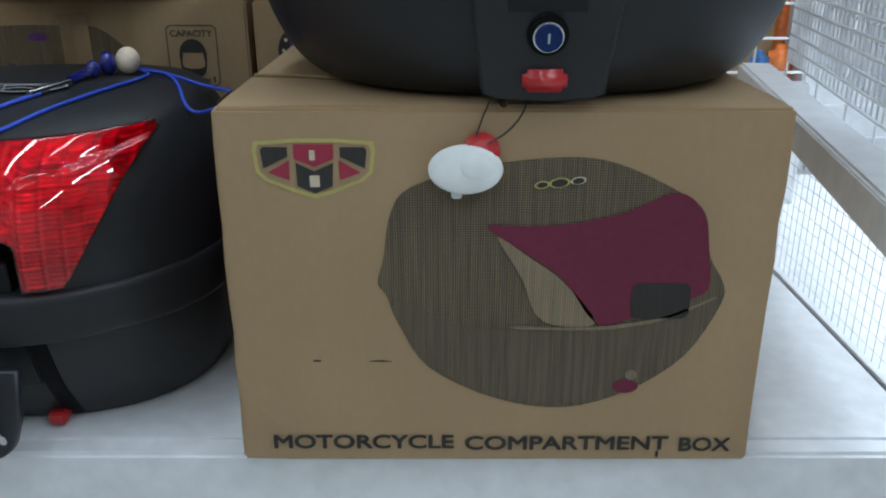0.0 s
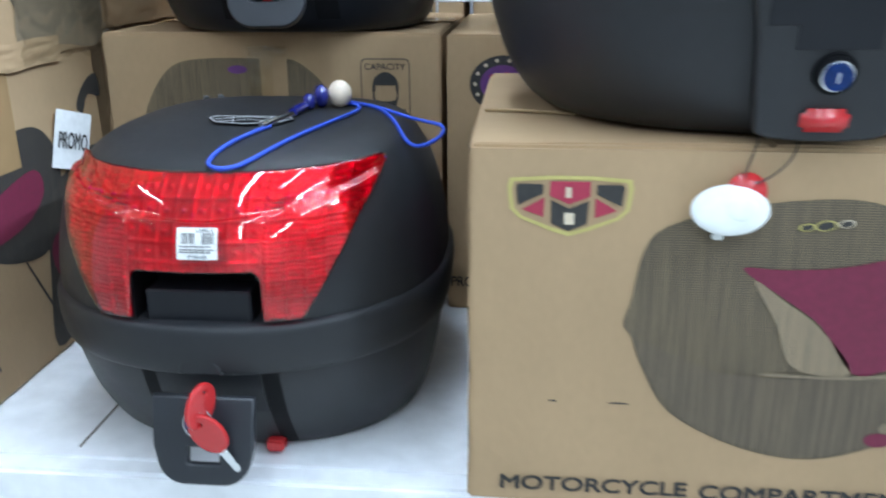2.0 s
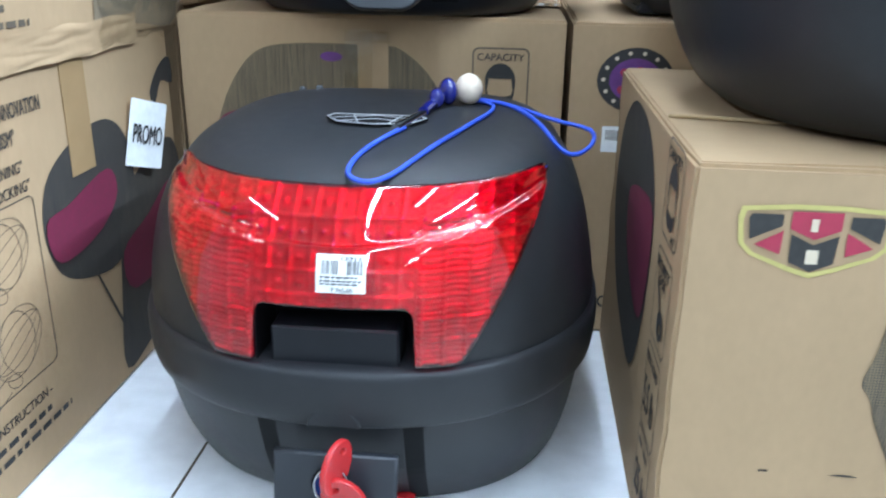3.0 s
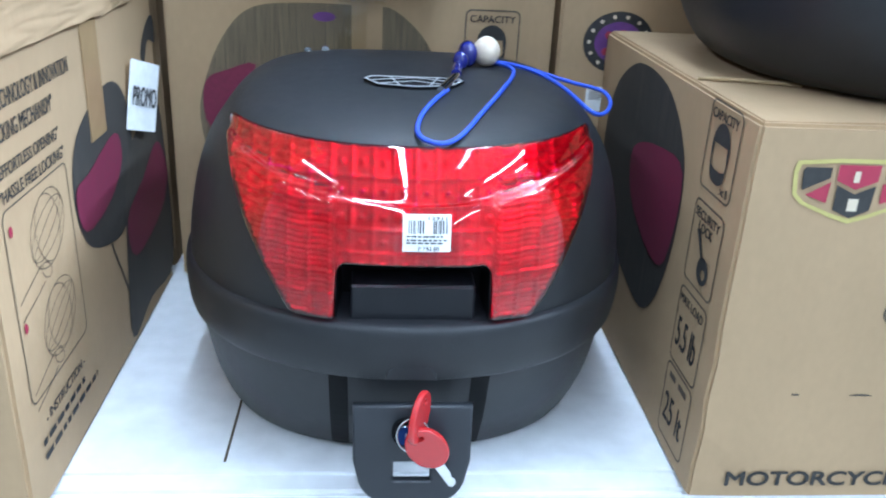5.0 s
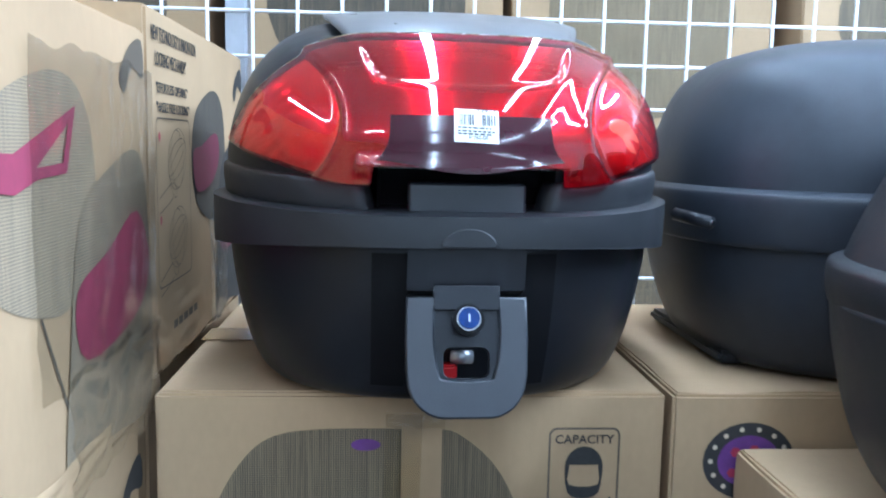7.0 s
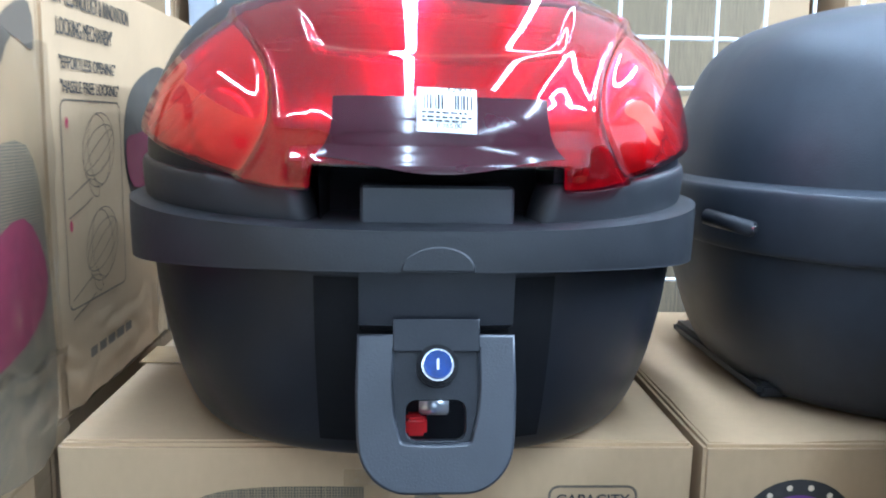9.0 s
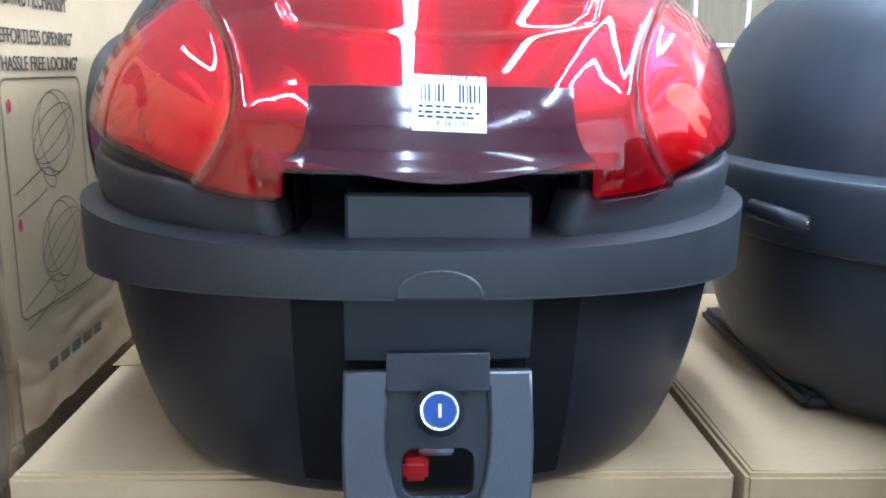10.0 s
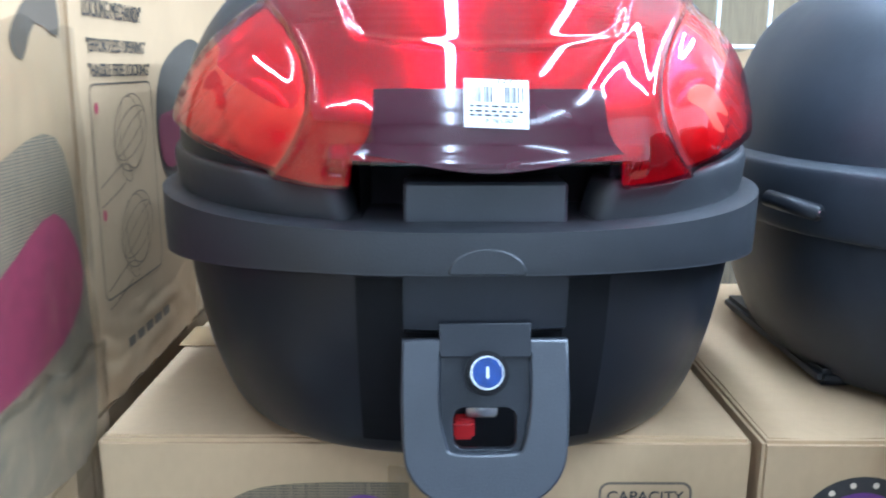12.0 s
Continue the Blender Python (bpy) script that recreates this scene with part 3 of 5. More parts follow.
        inked("product_print", [smooth_loop([(y0 + 0.152, z0 + 0.198), (y0 + 0.19, z0 + 0.205), (y0 + 0.262, z0 + 0.218), (y0 + 0.275, z0 + 0.19), (y0 + 0.235, z0 + 0.165), (y0 + 0.165, z0 + 0.160)], 4)], p, rose, t, 3)
    inked("product_print", [smooth_loop([(y0 + 0.275, z0 + 0.130), (y0 + 0.335, z0 + 0.150), (y0 + 0.40, z0 + 0.172), (y0 + 0.43, z0 + 0.13), (y0 + 0.395, z0 + 0.095), (y0 + 0.29, z0 + 0.085)], 4)], p, rose, t, 3)
    inked("strap_print", [[(y0 + 0.222, z0 + 0.126), (y0 + 0.225, z0 + 0.126), (y0 + 0.262, z0 + 0.06), (y0 + 0.258, z0 + 0.06)]], p, ink, t, 1)
    inked("small_mark", [smooth_loop([(y0 + 0.37, z0 + 0.27), (y0 + 0.395, z0 + 0.293), (y0 + 0.425, z0 + 0.30), (y0 + 0.428, z0 + 0.272), (y0 + 0.40, z0 + 0.278), (y0 + 0.382, z0 + 0.258)], 3)], p, ink, t, 1)


# carton under the large box, lettered front
A0, A1, AY, AZ = -0.170, 0.2585, 0.60, 0.303
ca = carton("brown cardboard carton with red and black print on white shelf", A0, A1, AY, AY + 0.40, 0.0, AZ, "y", None, 0.004, 1)
PA = plane_of("y", AY)
words("MOTORCYCLE", -0.1425, 0.0093, 0.0128, 0.0265, PA, ink_black, ca, 0.03)
words("COMPARTMENT", 0.0185, 0.190, 0.0115, 0.0252, PA, ink_black, ca, 0.03)
words("BOX", 0.199, 0.2425, 0.0102, 0.0238, PA, ink_black, ca, 0.03)
inked("ink_smudge", [[(0.180, 0.004), (0.1825, 0.004), (0.1825, 0.010), (0.180, 0.010)]], PA, ink_black, ca)
badge_print(ca, -0.0955, 0.2585, 0.090, PA)
outline = smooth_loop([(-0.040, 0.222), (-0.024, 0.243), (0.028, 0.259), (0.090, 0.266), (0.130, 0.261), (0.176, 0.240), (0.199, 0.222), (0.206, 0.188), (0.219, 0.165), (0.219, 0.146), (0.195, 0.101), (0.152, 0.069), (0.101, 0.053), (0.045, 0.061), (-0.011, 0.090), (-0.036, 0.131), (-0.044, 0.153), (-0.051, 0.165), (-0.046, 0.186)], 4)
inked("product_print", [outline], PA, print_grey, ca, 1, "screen-printed grey picture of a luggage box")
inked("product_print", [smooth_loop([(-0.040, 0.15), (0.02, 0.128), (0.09, 0.124), (0.15, 0.132), (0.215, 0.152), (0.214, 0.142), (0.192, 0.103), (0.152, 0.072), (0.101, 0.056), (0.045, 0.064), (-0.008, 0.092)], 4)], PA, print_mid, ca, 2)
inked("product_print", [smooth_loop([(0.033, 0.212), (0.060, 0.212), (0.100, 0.2145), (0.140, 0.224), (0.176, 0.239), (0.198, 0.222), (0.205, 0.19), (0.208, 0.163), (0.196, 0.152), (0.150, 0.135), (0.122, 0.130), (0.094, 0.168), (0.064, 0.190)], 4)], PA, ink_maroon, ca, 3, "dark red printed lens")
inked("product_print", [rrect(0.171, 0.150, 0.046, 0.030, 0.006)], PA, print_dark, ca, 4)
inked("product_print", [smooth_loop([(0.042, 0.203), (0.066, 0.187), (0.094, 0.166), (0.121, 0.131), (0.090, 0.1285), (0.072, 0.140), (0.062, 0.168)], 4)], PA, print_pale, ca, 3)
inked("product_print", [smooth_loop([(0.06, 0.128), (0.12, 0.1275), (0.17, 0.135), (0.21, 0.152), (0.21, 0.150), (0.17, 0.132), (0.12, 0.1245), (0.06, 0.1255)], 3)], PA, print_pale, ca, 4)
inked("product_print", [oval(0.149, 0.0735, 0.0105, 0.0062)], PA, ink_maroon, ca, 4)
inked("product_print", [oval(0.153, 0.084, 0.005, 0.0045)], PA, print_pale, ca, 4)
for du, rr, mt in ((0.074, 0.006, ink_yellow), (0.087, 0.008, ink_yellow), (0.101, 0.006, ink_cream), (0.074, 0.0042, ink_black), (0.087, 0.0062, ink_black), (0.101, 0.0045, ink_black)):
    inked("badge_shape", [oval(du, 0.2465 + (du - 0.087) * 0.12, rr, rr * 0.5, 8, 16)], PA, mt, ca, 3 if mt is not ink_black else 4)
inked("scratch", [[(-0.105, 0.0955), (-0.099, 0.0955), (-0.099, 0.097), (-0.105, 0.097)]], PA, ink_black, ca)
inked("scratch", [smooth_loop([(-0.060, 0.0958), (-0.050, 0.097), (-0.041, 0.0955), (-0.050, 0.0953)], 3)], PA, ink_black, ca)
PS = plane_of("x", A0, -1)
for cv, title, val, kd in ((0.268, "CAPACITY", "", "helmet"), (0.191, "SECURITY\nLOCK", "", "key"), (0.117, "MAX LOAD", "5.5 lb", ""), (0.047, "", "25 lt", "")):
    icon_panel(ca, -0.652, cv, 0.058, 0.068, PS, title, val, kd)
inked("product_print", [smooth_loop([(-0.715, 0.235), (-0.758, 0.278), (-0.815, 0.293), (-0.883, 0.288), (-0.94, 0.25), (-0.955, 0.18), (-0.90, 0.115), (-0.83, 0.09), (-0.77, 0.083), (-0.735, 0.11), (-0.713, 0.17)], 4)], PS, print_dark, ca, 1)
inked("product_print", [smooth_loop([(-0.716, 0.23), (-0.78, 0.235), (-0.85, 0.215), (-0.84, 0.17), (-0.77, 0.14), (-0.725, 0.15)], 4)], PS, ink_maroon, ca, 2)
cord("flap_tear", [(A0 + 0.006, 0.735, AZ + 0.001), (A0 + 0.02, 0.73, AZ + 0.003), (A0 + 0.05, 0.728, AZ + 0.0015), (A0 + 0.085, 0.72, AZ + 0.001)], 0.0016, cardboard_edge, ca, "torn edge of the top flap")

# carton under the red-lens box
B0, B1, BY, BZ = -0.644, -0.2285, 1.005, 0.348
cb = carton("brown cardboard carton with taped print and capacity panel on the shelf", B0, B1, BY, BY + 0.40, 0.0, BZ, "x", brown_tape, seed=2)
PB = plane_of("y", BY)
inked("product_print", [smooth_loop([(-0.612, 0.19), (-0.600, 0.245), (-0.578, 0.288), (-0.550, 0.312), (-0.50, 0.318), (-0.43, 0.317), (-0.40, 0.313), (-0.364, 0.278), (-0.345, 0.22), (-0.36, 0.14), (-0.42, 0.09), (-0.52, 0.085), (-0.59, 0.12)], 4)], PB, print_grey, cb, 1)
inked("product_print", [smooth_loop([(-0.604, 0.232), (-0.58, 0.245), (-0.55, 0.252), (-0.565, 0.21), (-0.585, 0.175), (-0.606, 0.19)], 3)], PB, ink_maroon, cb, 2)
inked("product_print", [oval(-0.476, 0.3045, 0.012, 0.005)], PB, ink_purple, cb, 2)
part("brown_patch", box_bm(-0.447, -0.414, BY - 0.0035, BY - 0.0025, 0.18, 0.327), cardboard, cb, "strip of brown board stuck over the print")
bm = bmesh.new()
bmesh.ops.create_grid(bm, x_segments=14, y_segments=30, size=0.5)
for v in bm.verts:
    v.co = Vector((-0.447 + v.co.x * 0.03 + v.co.y * 0.004, BY - 0.0055 - 0.0025 * abs(noise.noise(Vector((v.co.x * 5, v.co.y * 7, 2)))), 0.252 + v.co.y * 0.16))
part("clear_tape", bm, clear_tape, cb, "crumpled clear tape", True)
bm = bmesh.new()
bmesh.ops.create_grid(bm, x_segments=24, y_segments=6, size=0.5)
for v in bm.verts:
    v.co = Vector((-0.436 + v.co.x * 0.048, BY - 0.007 - 0.003 * abs(noise.noise(Vector((v.co.x * 6, v.co.y * 4, 5)))), 0.327 + v.co.y * 0.012 + 0.004 * noise.noise(Vector((v.co.x * 3, 0, 1)))))
part("clear_tape", bm, clear_tape, cb, "crumpled clear tape", True)
icon_panel(cb, -0.2955, 0.2825, 0.060, 0.072, PB, "CAPACITY", "", "helmet")

# carton in the back row beside it
C0, C1, CY, CZ = -0.222, 0.205, 1.005, 0.347
cc = carton("brown cardboard carton with a round dark emblem on the shelf", C0, C1, CY, CY + 0.40, 0.0, CZ, "y", clear_tape, seed=3)
PC = plane_of("y", CY)
inked("emblem_print", [oval(-0.155, 0.289, 0.0395, 0.0335)], PC, ink_black, cc, 1, "black ring of a round emblem")
inked("emblem_print", [oval(-0.155, 0.289, 0.027, 0.0225)], PC, ink_purple, cc, 2)
for i in range(14):
    a = 2 * math.pi * i / 14
    inked("emblem_mark", [oval(-0.155 + 0.033 * math.cos(a), 0.289 + 0.028 * math.sin(a), 0.0022, 0.0022, 0, 8)], PC, ink_cream, cc, 2)
for k, (dx, dz) in enumerate(((-0.012, 0.008), (0.004, 0.010), (-0.004, -0.004), (0.012, -0.002), (-0.014, -0.010), (0.006, -0.014))):
    inked("emblem_mark", [oval(-0.155 + dx, 0.289 + dz, 0.0045, 0.0045, 0, 6)], PC, ink_red, cc, 3)
words("PROMO", -0.262 + 0.045, -0.163, 0.031, 0.045, PC, ink_black, cc, 0.02)
inked("barcode_label", [rrect(-0.172, 0.226, 0.026, 0.028, 0.001)], PC, white_paper, cc, 1, "small white barcode label")
for i in range(9):
    inked("barcode_bar", [[(-0.181 + i * 0.002, 0.225), (-0.180 + i * 0.002, 0.225), (-0.180 + i * 0.002, 0.236), (-0.181 + i * 0.002, 0.236)]], PC, ink_line, cc, 2)
# cartons stacked at the side
DX = -0.655
cd = carton("brown cardboard carton with box pictures and a promo tag", DX - 0.40, DX, 0.575, 1.0, 0.0, 0.332, "y", None, seed=4)
side_print(cd, 0.575, 0.0, DX)
PD = plane_of("x", DX, 1)
part("tape", box_bm(DX + 0.0004, DX + 0.0012, 0.778, 0.818, 0.225, 0.333), brown_tape, cd, "brown packing tape hanging down the side")
ce = carton("film-wrapped brown cardboard carton with box pictures stacked on another", DX - 0.395, DX + 0.004, 0.59, 1.028, 0.3325, 0.632, "y", None, seed=5)
side_print(ce, 0.59, 0.322, DX + 0.004, True)
cf = carton("worn brown cardboard carton with printed instructions and torn corners", DX - 0.40, DX + 0.002, 1.036, 1.47, 0.3495, 0.655, "y", brown_tape, seed=6)
side_print(cf, 1.036, 0.337, DX + 0.002)
cg = carton("plain brown cardboard carton standing under another carton", DX - 0.40, DX - 0.002, 1.03, 1.46, 0.0, 0.3485, "y", None, seed=7)


def film(t, name, ya, yb, za, zb, x, mat, seed, amp=0.004, label=""):
    """Crumpled film or torn paper lying against a side."""
    bm = bmesh.new()
    bmesh.ops.create_grid(bm, x_segments=40, y_segments=24, size=0.5)
    for v in bm.verts:
        u, w = v.co.x, v.co.y
        n1 = noise.noise(Vector((u * 4, w * 3, seed)))
        n2 = noise.noise(Vector((u * 11, w * 8, seed + 3)))
        edge = (0.010 if mat is film_wrap else 0.004) * noise.noise(Vector((u * 7, seed, 0)))
        v.co = Vector((x + 0.003 + amp * (abs(n1) + (0.5 if mat is film_wrap else 0.1) * abs(n2)), ya + (yb - ya) * (u + 0.5), za + (zb - za) * (w + 0.5) + edge))
    return part(name, bm, mat, t, label, True)


film(ce, "film_wrap", 0.84, 1.034, 0.327, 0.405, DX + 0.004, film_wrap, 1, 0.006, "crumpled clear film at the foot")
film(ce, "film_wrap", 0.80, 1.032, 0.40, 0.60, DX + 0.004, film_wrap, 2, 0.003, "clear film over the side")
film(ce, "torn_skirt", 0.60, 0.92, 0.324, 0.352, DX + 0.002, cardboard, 4, 0.0022, "torn paper edge of the board")
film(cf, "torn_skirt", 1.045, 1.24, 0.352, 0.41, DX + 0.001, cardboard, 6, 0.0016, "torn flap at the foot")
bars(1.07, 1.16, 0.385, 0.392, 8, plane_of("x", DX + 0.011, 1), ink_line, cf, 1, "unread_word", 5)
film(cf, "film_wrap", 1.25, 1.34, 0.35, 0.47, DX + 0.002, film_wrap, 8, 0.005, "clear film at the foot")

tag = thing("promo_tag", "small white paper promo tag leaning on a carton side", "tag")
PT = Matrix.Translation((DX + 0.010, 0.908, 0.235)) @ Matrix.Rotation(radians(76), 4, "Z") @ Matrix.Rotation(radians(90), 4, "X") @ Matrix.Rotation(radians(-17), 4, "Z")
plate("card", [rrect(0, 0, 0.054, 0.066, 0.002)], PT, 0.0008, 0.0002, white_paper, tag)
words("PROMO", -0.022, 0.022, -0.010, 0.009, PT @ Matrix.Translation((0, 0, 0.0006)), ink_black, tag, 0.012)

# further stock beyond the wire panel
rnd = random.Random(5)
for row, (zb, zh) in enumerate(((-0.3, 0.44), (0.142, 0.40), (0.544, 0.42), (0.966, 0.4))):
    for i in range(5):
        xa = -1.62 + i * 0.455 + rnd.uniform(-0.015, 0.015) + (0.04 if row % 2 else 0)
        ya = 1.66 + rnd.uniform(0, 0.03)
        t = carton("brown cardboard carton with a dark print beyond the wire panel", xa, xa + 0.42, ya, ya + 0.4, zb, zb + zh, "x", None, seed=20 + row * 7 + i)
        p = plane_of("y", ya)
        c = xa + 0.21
        inked("product_print", [smooth_loop([(c - 0.15, zb + 0.2), (c - 0.11, zb + 0.31), (c, zb + 0.345), (c + 0.12, zb + 0.30), (c + 0.15, zb + 0.19), (c + 0.08, zb + 0.07), (c - 0.06, zb + 0.06)], 4)], p, print_grey, t)


# ---- luggage boxes ----
def price_sticker(name, shell, x, z, w, h, parent, out=0.006, tilt=0.0, text=""):
    """A white barcode sticker laid over a curved lens."""
    bm = bmesh.new()
    rows, lift = [], out
    for j in range(9):
        row = []
        for i in range(9):
            row.append(bm.verts.new(shell.front(x + w * (i / 8 - 0.5), z + h * (j / 8 - 0.5) + tilt * (i / 8 - 0.5) * w, lift)))
        rows.append(row)
    for j in range(8):
        for i in range(8):
            bm.faces.new((rows[j][i], rows[j][i + 1], rows[j + 1][i + 1], rows[j + 1][i]))
    st = part(name, bm, white_paper, parent, "white printed price sticker", True)

    def strip(u0, u1, v0, v1):
        q = bmesh.new()
        vs = [q.verts.new(shell.front(x + w * a, z + h * b + tilt * a * w, lift + 0.0004)) for a, b in ((u0, v0), (u1, v0), (u1, v1), (u0, v1))]
        q.faces.new(vs)
        part("sticker_bar", q, ink_black, st)

    rnd, u = random.Random(3), -0.38
    while u < 0.4:
        b = rnd.uniform(0.012, 0.035)
        if not -0.06 < u < 0.1:
            strip(u, u + b, 0.0, 0.34)
        u += b + rnd.uniform(0.015, 0.04)
    for k, v in enumerate((-0.1, -0.2, -0.28)):
        u = -0.42
        while u < 0.36:
            b = rnd.uniform(0.04, 0.12)
            strip(u, u + b, v, v + 0.045)
            u += b + 0.03
    mid = shell.front(x, z, lift + 0.0007)
    right = (shell.front(x + 0.004, z, lift) - shell.front(x - 0.004, z, lift)).normalized()
    up = (shell.front(x, z + 0.004, lift) - shell.front(x, z - 0.004, lift)).normalized()
    m = Matrix.Identity(4)
    for k, v in enumerate((right, up, right.cross(up), mid)):
        for r in range(3):
            m[r][k] = v[r]
    hh = (shell.front(x, z + h / 2, lift) - shell.front(x, z - h / 2, lift)).length
    if text:
        words(text, -0.18 * w, 0.26 * w, -0.45 * hh, -0.34 * hh, m, ink_black, st, 0.02)
        words("12911", 0.02 * w, 0.42 * w, 0.37 * hh, 0.47 * hh, m, ink_black, st, 0.02)
    return st


def lock_barrel(parent, at, r, lean=0.0):
    m = Matrix.Translation(at) @ Matrix.Rotation(radians(90 + lean), 4, "X")
    lock = part("lock", cyl_bm(m, r * 1.35, r * 1.35, 0.008, 36, 0.0015), black_and_shade, parent, "round key lock", False)
    part("ring", cyl_bm(m @ Matrix.Translation((0, 0, 0.004)), r * 1.06, r, 0.006, 36, 0.0008), chrome, lock, "chrome ring")
    part("face", cyl_bm(m @ Matrix.Translation((0, 0, 0.0078)), r * 0.92, r * 0.89, 0.002, 32, 0.0004), blue_face, lock, "blue lock face")
    bm = box_bm(-r * 0.07, r * 0.07, -r * 0.34, r * 0.34, 0.0086, 0.0092, 0.0002)
    bmesh.ops.transform(bm, verts=bm.verts, matrix=m)
    part("keyhole", bm, steel, lock)
    return lock


# -- medium box standing on the shelf --
MX = -0.3905
mb = thing("luggage_box", "black plastic motorcycle box with a ribbed red lens and keys", "luggage box", "motorcycle luggage boxes")
m_body = Shell(MX, [(0.0, 0.672, 0.955, 0.152), (0.004, 0.664, 0.962, 0.160), (0.02, 0.652, 0.97, 0.167), (0.05, 0.634, 0.978, 0.174), (0.085, 0.620, 0.984, 0.1785), (0.108, 0.613, 0.987, 0.1805)], 2.4, 3.2)
part("body", m_body.mesh(RING, steps(0, 5, 24), cap_low=True, cap_high=True), black_plastic, mb, smooth=True)
m_rim = Shell(MX, [(0.104, 0.608, 0.988, 0.184), (0.106, 0.603, 0.990, 0.188), (0.120, 0.599, 0.991, 0.190), (0.138, 0.598, 0.991, 0.1905), (0.147, 0.600, 0.990, 0.189), (0.150, 0.606, 0.987, 0.186)], 2.2, 3.2)
part("rim", m_rim.mesh(RING, steps(0, 5, 20), cap_low=True, cap_high=True), black_plastic, mb, "thick rim round the parting line", True)
m_lid = Shell(MX, [(0.146, 0.607, 0.985, 0.186), (0.170, 0.606, 0.983, 0.184), (0.195, 0.608, 0.981, 0.180), (0.220, 0.613, 0.976, 0.174), (0.242, 0.624, 0.975, 0.166), (0.258, 0.640, 0.971, 0.156), (0.270, 0.664, 0.965, 0.146),
                   (0.2785, 0.705, 0.955, 0.130), (0.2835, 0.760, 0.937, 0.102), (0.2858, 0.815, 0.905, 0.056), (0.2865, 0.855, 0.862, 0.002)], 2.25, 3.2)
NL = m_lid.level(0.196)
na = m_lid.angle(MX + 0.054, m_lid.level(0.17))
m_ths = sorted(set([a - 2 * math.pi if a > math.pi else a for a in RING if not abs((a if a < math.pi else a - 2 * math.pi)) < na] + steps(-na, na, 16)))
m_ss = sorted(set(steps(0, NL, 10) + steps(NL, 10, 44)))
part("lid", m_lid.mesh(m_ths, m_ss, skip=lambda th, s: abs(th) < na and s < NL, cap_high=True), black_plastic, mb, "domed black lid", True)


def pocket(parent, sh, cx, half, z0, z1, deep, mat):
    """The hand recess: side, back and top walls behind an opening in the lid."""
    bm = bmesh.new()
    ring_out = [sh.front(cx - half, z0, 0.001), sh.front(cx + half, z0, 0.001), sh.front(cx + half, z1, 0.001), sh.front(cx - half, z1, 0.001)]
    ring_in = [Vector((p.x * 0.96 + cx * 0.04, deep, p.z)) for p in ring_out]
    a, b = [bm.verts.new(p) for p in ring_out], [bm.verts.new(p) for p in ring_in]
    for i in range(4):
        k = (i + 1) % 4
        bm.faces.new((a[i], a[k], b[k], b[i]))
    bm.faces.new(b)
    # Walls coloured near black, so the recess's shade is in the colour.
    return part("hand_recess", bm, mat, parent, "hand recess with its shade put into the wall colour")


pocket(mb, m_lid, MX, 0.054, 0.147, 0.196, 0.655, black_and_shade)
part("release_bar", box_bm(MX - 0.044, MX + 0.044, 0.612, 0.64, 0.147, 0.176, 0.0015, 1), black_smooth, mb, "black release bar in the recess")


def m_half(z):
    return 0.082 + 0.057 * (max(z - 0.153, 0.0) / 0.109) ** 0.85


def m_at(u, v):
    """The lens: wide above with raised corners, narrow below, with a round-cornered recess cut from its foot."""
    a = abs(u)
    top = 0.2625 + 0.0025 * a ** 4 - 0.004 * max(0.0, (a - 0.94) / 0.06) ** 2
    if a < 0.5:
        foot = 0.1945 - 0.007 * max(0.0, (a - 0.42) / 0.08) ** 2.5
    else:
        foot = 0.1875 + (0.153 - 0.1875) * min(1.0, (a - 0.5) / 0.02)
    z = foot + (top - foot) * v
    x = 0.107 * a if a < 0.5 else 0.0535 + (m_half(z) - 0.0535) * (a - 0.5) / 0.5
    s = m_lid.level(z)
    return m_lid.angle(MX + math.copysign(x, u), s), s


def m_lens_form(th, s):
    """An upper band that lies back behind a curved crease."""
    p = m_lid.point(th, s)
    edge = 0.2325 + 1.3 * (p.x - MX) ** 2
    back = min(max((0.265 - p.z) / max(0.265 - edge, 0.004), 0.0), 1.0)
    return -0.0062 * back / (1 + math.exp(-(p.z - edge) / 0.0009))


def m_ribs(th, s):
    p = m_lid.point(th, s)
    u, w = p.x - MX, p.z
    g = 0.0016 * max(math.cos(u / 0.0145 * 2 * math.pi), 0) ** 6
    g += 0.0014 * max(math.cos(w / 0.0155 * 2 * math.pi), 0) ** 6
    if abs(u) < 0.055:
        g += 0.0026 * max(math.cos(u / 0.0145 * 2 * math.pi + math.pi), 0) ** 4 * max(math.cos(w / 0.0155 * 2 * math.pi + math.pi), 0) ** 4
    else:
        g += 0.0007 * math.cos((w + 0.0006 * math.sin(u * 220)) / 0.0038 * 2 * math.pi)
    return g + 0.4 * m_lens_form(th, s)


MU = sorted(set(steps(-1, -0.9, 10) + steps(-0.9, -0.52, 40) + steps(-0.52, -0.5, 2) + steps(-0.5, -0.4, 8) + steps(-0.4, 0.4, 56) + steps(0.4, 0.5, 8) + steps(0.5, 0.52, 2) + steps(0.52, 0.9, 40) + steps(0.9, 1, 10)))
part("reflector", m_lid.field(MU, steps(0, 1, 110), m_at, 0.0022, 0.0, m_ribs), lens_back, mb, "ribbed red reflector", True)
part("lens", m_lid.field(MU, steps(0, 1, 64), m_at, 0.0066, 0.0055, m_lens_form), lens_skin, mb, "clear glossy red lens", True)
price_sticker("price_sticker", m_lid, -0.3835, 0.2165, 0.0318, 0.0225, mb, 0.0078, 0.0, "P 745.00")
